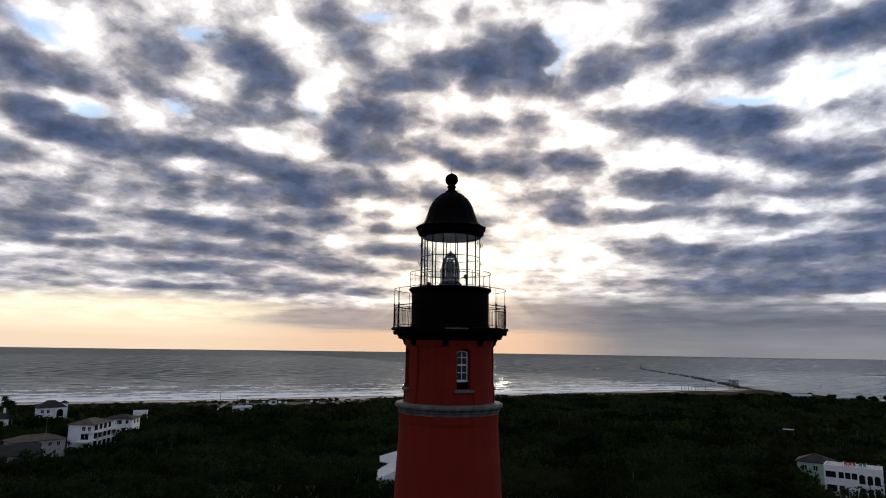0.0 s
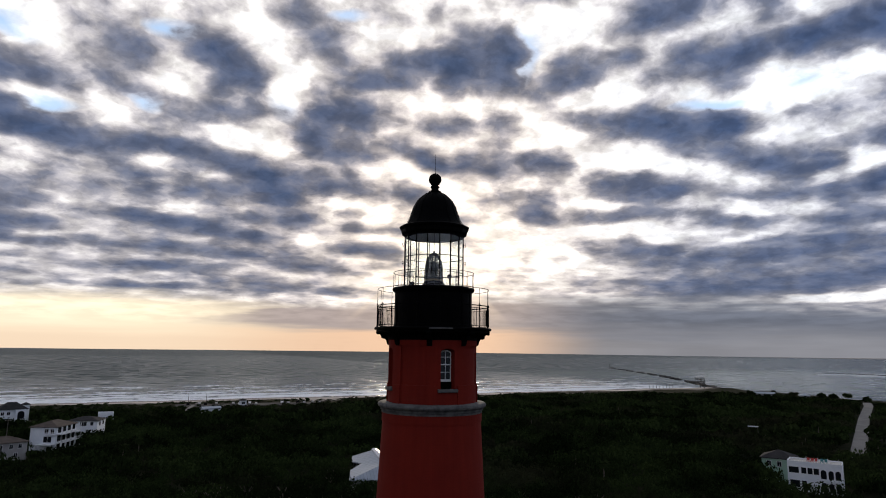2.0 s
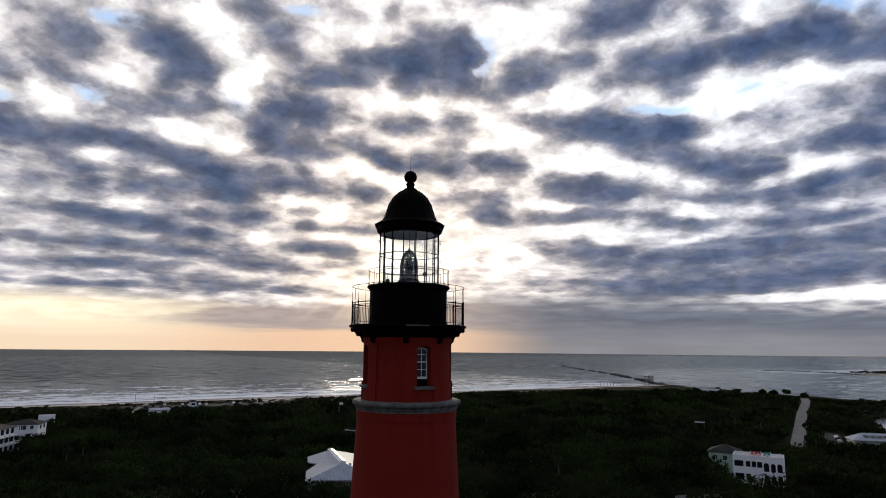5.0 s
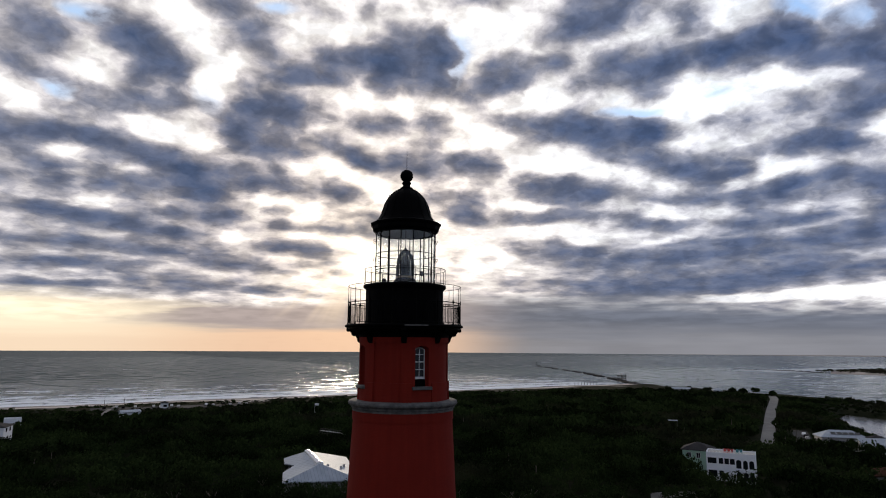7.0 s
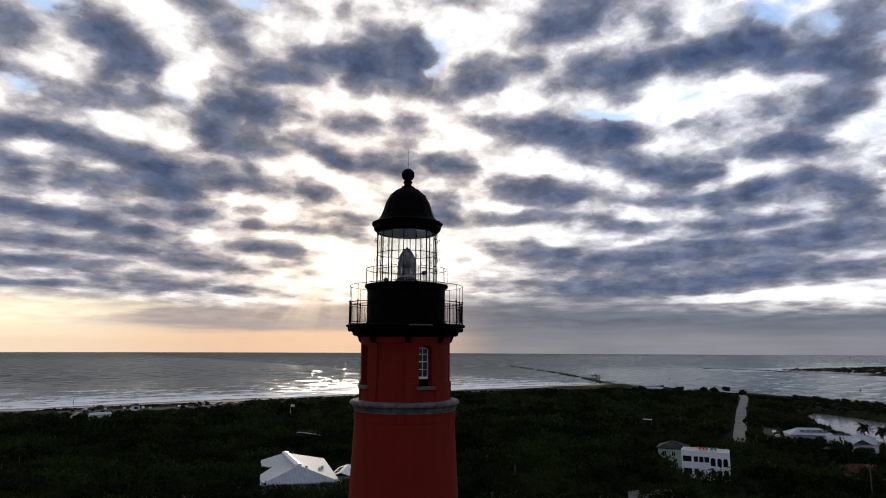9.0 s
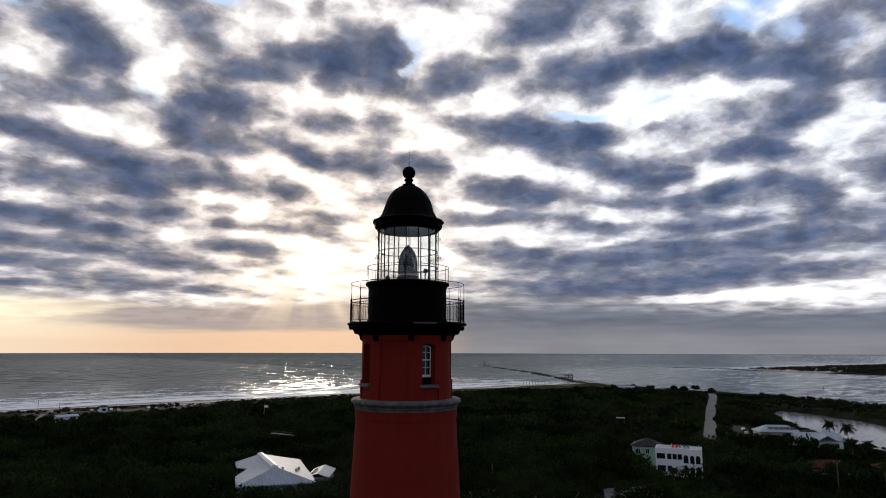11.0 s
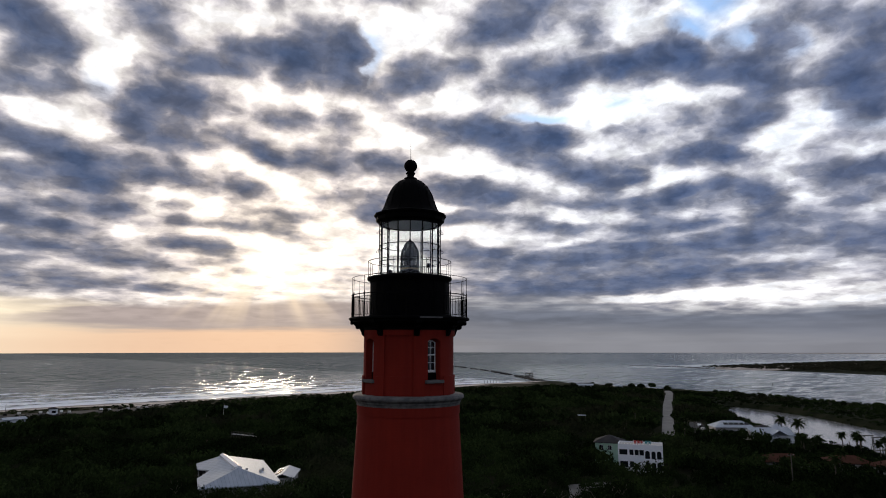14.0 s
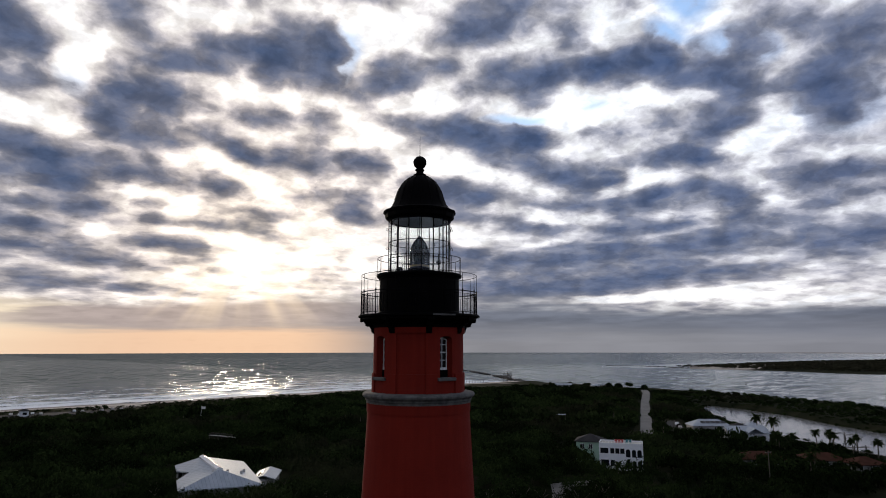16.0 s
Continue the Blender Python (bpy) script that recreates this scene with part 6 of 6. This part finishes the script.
def scatter(points, clouds, rng):
    """One array of leaf quads for many crowns: x, y, z, radius, height."""
    out = []
    which = rng.randint(0, len(clouds), len(points))
    for k, cloud in enumerate(clouds):
        p = points[which == k]
        if not len(p):
            continue
        a = rng.uniform(0, math.tau, len(p))
        ca, sa = np.cos(a)[:, None], np.sin(a)[:, None]
        flat = cloud.reshape(-1, 3)
        x = (flat[None, :, 0] * ca - flat[None, :, 1] * sa) * p[:, 3:4] + p[:, 0:1]
        y = (flat[None, :, 0] * sa + flat[None, :, 1] * ca) * p[:, 3:4] + p[:, 1:2]
        z = flat[None, :, 2] * p[:, 4:5] + p[:, 2:3]
        out.append(np.stack([x, y, z], -1).reshape(-1, 3))
    v = np.concatenate(out)
    return v, np.arange(len(v)).reshape(-1, 4)


# kept free of scrub: x, y, radius
CLEARINGS = [(0, 0, 26), (-13, 181, 12), (-10, 161, 12), (-3, 172, 12), (-16, 157, 7), (-4, 157, 7), (4, 172, 9), (120, 160, 11), (115, 150, 7), (119, 177, 7), (-146, 227, 9), (-142, 217, 9), (-138, 222, 7), (-146, 251, 8), (-160, 297, 6), (-150, 198, 11), (-141, 192, 8), (-150, 182, 10), (-141, 175, 6), (-215, 302, 13), (-206, 292, 10), (-212, 262, 9),
             (-130, 364, 9), (-124, 356, 7), (-123, 413, 5), (322, 556, 12), (349, 537, 8), (213, 222, 11), (222, 212, 8), (231, 213, 7), (210, 196, 12), (206, 188, 5), (170, 148, 6), (188, 139, 6), (194, 128, 5), (163, 276, 3)]
FREE_LINES = [(ROAD, 5.8), ([(-165, 402), (-120, 418), (-70, 438)], 13), ([(200, 228), (215, 249), (228, 268)], 6), ([(80, 128), (83, 133), (87, 142), (94, 142)], 2.5), ([(-14, 271), (-7, 265), (-4, 259)], 4.5), ([(-144, 358), (-152, 395), (-162, 445)], 2)]


def line_gap(line, x, y):
    best = np.full(x.shape, 1e9)
    for (ax, ay), (bx, by) in zip(line, line[1:]):
        dx, dy = bx - ax, by - ay
        u = np.clip(((x - ax) * dx + (y - ay) * dy) / (dx * dx + dy * dy), 0, 1)
        best = np.minimum(best, np.hypot(x - ax - u * dx, y - ay - u * dy))
    return best


def jittered(x0, x1, y0, y1, step, rng):
    gx, gy = np.meshgrid(np.arange(x0, x1, step), np.arange(y0, y1, step))
    return gx.ravel() + rng.uniform(-0.55, 0.55, gx.size) * step, gy.ravel() + rng.uniform(-0.55, 0.55, gy.size) * step


def scrub_points(rng):
    x, y = jittered(-330, 445, 104, 560, 5.0, rng)
    az = np.degrees(np.arctan2(x + 4, y + 34))
    off = SHORE[0] * x + SHORE[1] * y
    edge = 457 + 5 * smooth01((az + 12) / 14) + 9 * bumps(x, y, 55, 9) - off
    inlet = depth_in(INLET, x, y)
    lag = -depth_in(LAGOON, x, y)
    spit = (x > 300) & (depth_in([(330, 380), (450, 520), (470, 200), (300, 40)], x, y) > 0)
    keep = (az > -42) & (az < 60) & (edge > 0) & (inlet > np.where(spit, 14, 34)) & (lag > -1.0)
    for cx, cy, r in CLEARINGS:
        keep &= np.hypot(x - cx, y - cy) > r
    for line, r in FREE_LINES:
        keep &= line_gap(line, x, y) > r
    keep &= (bumps(x, y, 38, 21) + 0.6 * bumps(x, y, 15, 4)) > -1.45
    x, y, edge, lag, inlet = x[keep], y[keep], edge[keep], lag[keep], inlet[keep]
    grow = smooth01(edge / 130) * smooth01((inlet - 35) / 110 + 0.08)
    spit = spit[keep]
    grow = np.where(spit, 0.25, grow)
    grow = grow * smooth01(lag / 45 + 0.12)
    h = (1.7 + 4.0 * grow) * (1 + 0.36 * bumps(x, y, 42, 31) + 0.30 * bumps(x, y, 17, 8)) * rng.uniform(0.75, 1.3, len(x))
    tall = rng.uniform(0, 1, len(x)) > 0.985
    h = np.where(tall & (grow > 0.5), h * 1.35, h)
    r = np.clip(h * rng.uniform(0.6, 0.95, len(x)), 2.3, 5.6)
    z = ground_height(x, y) - 0.2
    return np.stack([x, y, z, r, h], -1)


def make_scrub():
    rng = np.random.RandomState(5)
    p = scrub_points(rng)
    away = np.hypot(p[:, 0] + 4, p[:, 1] + 34)
    order = np.argsort(away)
    p, away = p[order], away[order]
    single = p[:240]
    rest, ra = p[240:], away[240:]
    near = [leaf_cloud(rng, 380, 0.050) for _ in range(7)]
    mid = [leaf_cloud(rng, 170, 0.078) for _ in range(6)]
    far = [leaf_cloud(rng, 56, 0.140) for _ in range(6)]
    for sel, clouds, lab in ((ra < 215, near, "dense dark green coastal scrub, rounded crowns"), ((ra >= 215) & (ra < 330), mid, "dense dark green coastal scrub, rounded crowns"), (ra >= 330, far, "low wind-clipped dark scrub behind the beach")):
        v, f = scatter(rest[sel], clouds, rng)
        ob = new("scrub", raw_mesh("scrub", v, f, LEAF))
        tagged(ob, lab, "scrub", kind="stuff")
    # single trees
    crowns = []
    for i in range(6):
        q = leaf_cloud(rng, 620, 0.046, lumps=7)
        v = q.reshape(-1, 3)
        crowns.append(raw_mesh("crown", v, np.arange(len(v)).reshape(-1, 4), LEAF))
    broad = []
    for i in range(3):
        v = leaf_cloud(rng, 520, 0.105, 0.7, lumps=6).reshape(-1, 3)
        broad.append(raw_mesh("crown", v, np.arange(len(v)).reshape(-1, 4), LEAF))
    trunks = []
    for i in range(3):
        bm = bmesh.new()
        r2 = random.Random(i)
        rod((0, 0, -0.1), (0.04, 0.02, 0.42), 0.055, 7, 0.04, bm)
        for j in range(4):
            a = j * 1.6 + r2.random()
            rod((0.04, 0.02, 0.38), (0.38 * math.cos(a), 0.38 * math.sin(a), r2.uniform(0.55, 0.7)), 0.03, 5, 0.012, bm)
        me = bpy.data.meshes.new("trunk")
        bm.to_mesh(me)
        bm.free()
        me.materials.append(BARK)
        trunks.append(me)
    for i, (x, y, z, r, h) in enumerate(single):
        tree(crowns[i % 6], trunks[i % 3], x, y, z, r, h, "dark green scrub oak with a rounded crown", rng.uniform(0, 360))
    # trees standing clear along the inlet shore
    for x, y, r, h in ((360, 528, 3.6, 7.5), (366, 521, 3.8, 7.0), (373, 514, 3.4, 7.2), (371, 486, 3.4, 7.5), (383, 411, 3.6, 7.0), (387, 406, 2.6, 5.0), (388, 389, 3.0, 5.0), (391, 376, 2.0, 3.4), (391, 364, 3.0, 4.8), (395, 352, 2.2, 3.6), (399, 314, 2.4, 3.8), (402, 300, 2.8, 5.2), (399, 288, 2.6, 3.8), (337, 566, 2.4, 6.0), (349, 551, 2.6, 5.0), (341, 545, 2.2, 6.5)):
        tree(broad[int(x) % 3], trunks[int(x) % 3], x, y, float(ground_height(x, y)) - 0.1, r * 1.35, h * 0.95, "lone rounded tree on the inlet shore", rng.uniform(0, 360))
    for x, y, r, h in ((-20, 146, 3.6, 5.4), (-14.5, 144.5, 3.2, 4.9), (-8, 146, 3.8, 5.2), (-2.5, 146.5, 3.4, 5.6), (3.5, 149, 3.8, 6.0), (7.5, 156, 3.4, 5.2), (-26, 153, 3.6, 6.0), (-27.5, 162, 3.2, 5.4)):
        tree(crowns[int(x) % 6], trunks[int(x) % 3], x, y, float(ground_height(x, y)) - 0.1, r * 1.1, h * 1.25, "dark green scrub oak close against the hall", rng.uniform(0, 360))
    # island and far shore bushes
    x, y = jittered(880, 2000, 300, 1400, 18, rng)
    keep = (depth_in(ISLAND, x, y) > 45) & (np.degrees(np.arctan2(x, y + 34)) < 62)
    x, y = x[keep], y[keep]
    pts = np.stack([x, y, ground_height(x, y) - 0.3, rng.uniform(7, 12, len(x)), rng.uniform(3, 6, len(x))], -1)
    v, f = scatter(pts, [leaf_cloud(rng, 26, 0.22) for _ in range(3)], rng)
    tagged(new("island_scrub", raw_mesh("island_scrub", v, f, DRY_LEAF)), "low dark scrub covering the far island", "scrub", kind="stuff")


def tree(crown, trunk, x, y, z, r, h, label, turn):
    e = thing("tree", label, "tree", (x, y, z), turn, group="scrub trees")
    c = new("crown", crown)
    c.parent = e
    c.matrix_local = pose(0, 0, h * 0.12) @ Matrix.Diagonal((r, r, h * 0.92, 1))
    t = new("trunk", trunk)
    t.parent = e
    t.matrix_local = Matrix.Diagonal((r, r, h, 1))


make_scrub()


def frond_mesh():
    bm = bmesh.new()
    n = 11
    pts = []
    for i in range(n + 1):
        u = i / n
        pts.append((2.5 * u, 0.0, 0.9 * u - 1.7 * u * u))
    for i in range(n):
        (x0, _, z0), (x1, _, z1) = pts[i], pts[i + 1]
        u = (i + 0.5) / n
        half = 0.62 * math.sin(math.pi * min(0.97, 0.12 + u * 0.86))
        for s in (-1, 1):
            a = bm.verts.new((x0, 0, z0))
            b = bm.verts.new((x1, 0, z1))
            c = bm.verts.new((x1 + 0.30, s * half, z1 - 0.16))
            d = bm.verts.new((x0 + 0.34, s * half, z0 - 0.18))
            bm.faces.new((a, b, c, d) if s > 0 else (d, c, b, a))
    me = bpy.data.meshes.new("frond")
    bm.to_mesh(me)
    bm.free()
    me.materials.append(FROND)
    return me


FROND_MESH = frond_mesh()


def palm(x, y, height, size, label):
    rng = random.Random(int(x * 13 + y * 7))
    z = float(ground_height(x, y)) - 0.2
    e = thing("palm_tree", label, "palm", (x, y, z), rng.uniform(0, 360), group="palms")
    bm = bmesh.new()
    lean = rng.uniform(0.0, 0.5)
    prev = (0, 0, 0)
    for i in range(6):
        u = (i + 1) / 6
        q = (lean * u * u, 0, height * u)
        rod(prev, q, 0.24 - 0.015 * i, 8, 0.225 - 0.015 * i, bm)
        prev = q
    part("trunk", bm, BARK, e)
    for i in range(26):
        o = new("frond", FROND_MESH)
        o.parent = e
        up = -38 + 88 * (i / 25)
        o.matrix_local = pose(*prev, 0, 0, i * 137.5 + rng.uniform(-12, 12)) @ pose(0, 0, 0, rng.uniform(-14, 14), -up, 0) @ Matrix.Diagonal((size, size, size, 1))


for x, y, h, s in ((222.5, 201.5, 9.2, 1.35), (221.0, 190.5, 9.0, 1.4), (207, 176, 6.0, 0.95), (212, 172, 5.6, 0.9), (200, 168, 6.5, 0.95)):
    palm(x, y, h, s, "tall date palm with a full round head by the water")
for x, y, h, s in ((176, 208, 7.2, 0.8), (214, 163, 8.0, 0.9), (218, 160, 7.0, 0.85), (222, 164, 7.6, 0.9), (210, 152, 8.2, 0.9), (217, 148, 7.4, 0.85), (205, 140, 7.6, 0.9), (213, 137, 7.0, 0.9), (196, 118, 8.0, 0.9), (187, 112, 7.4, 0.85), (176, 131, 7.8, 0.9), (164, 122, 7.5, 0.9),
                   (-222, 288, 10.5, 1.0), (-228, 292, 9.5, 0.95), (-218, 284, 9.0, 0.9), (-232, 298, 10.2, 1.0), (-203, 262, 9.0, 0.9), (-238, 306, 11.5, 1.0)):
    palm(x, y, h, s, "slender cabbage palm rising above the scrub")
rng = random.Random(3)
for i in range(26):
    a, d = rng.uniform(-34, 42), rng.uniform(190, 430)
    x, y = -4 + d * math.sin(radians(a)), -34 + d * math.cos(radians(a))
    if SHORE[0] * x + SHORE[1] * y < 415 and all(math.hypot(x - cx, y - cy) > r + 3 for cx, cy, r in CLEARINGS) and all(float(line_gap(l, np.array([x]), np.array([y]))[0]) > r for l, r in FREE_LINES):
        palm(x, y, rng.uniform(5.0, 7.0), 0.8, "slender cabbage palm rising above the scrub")
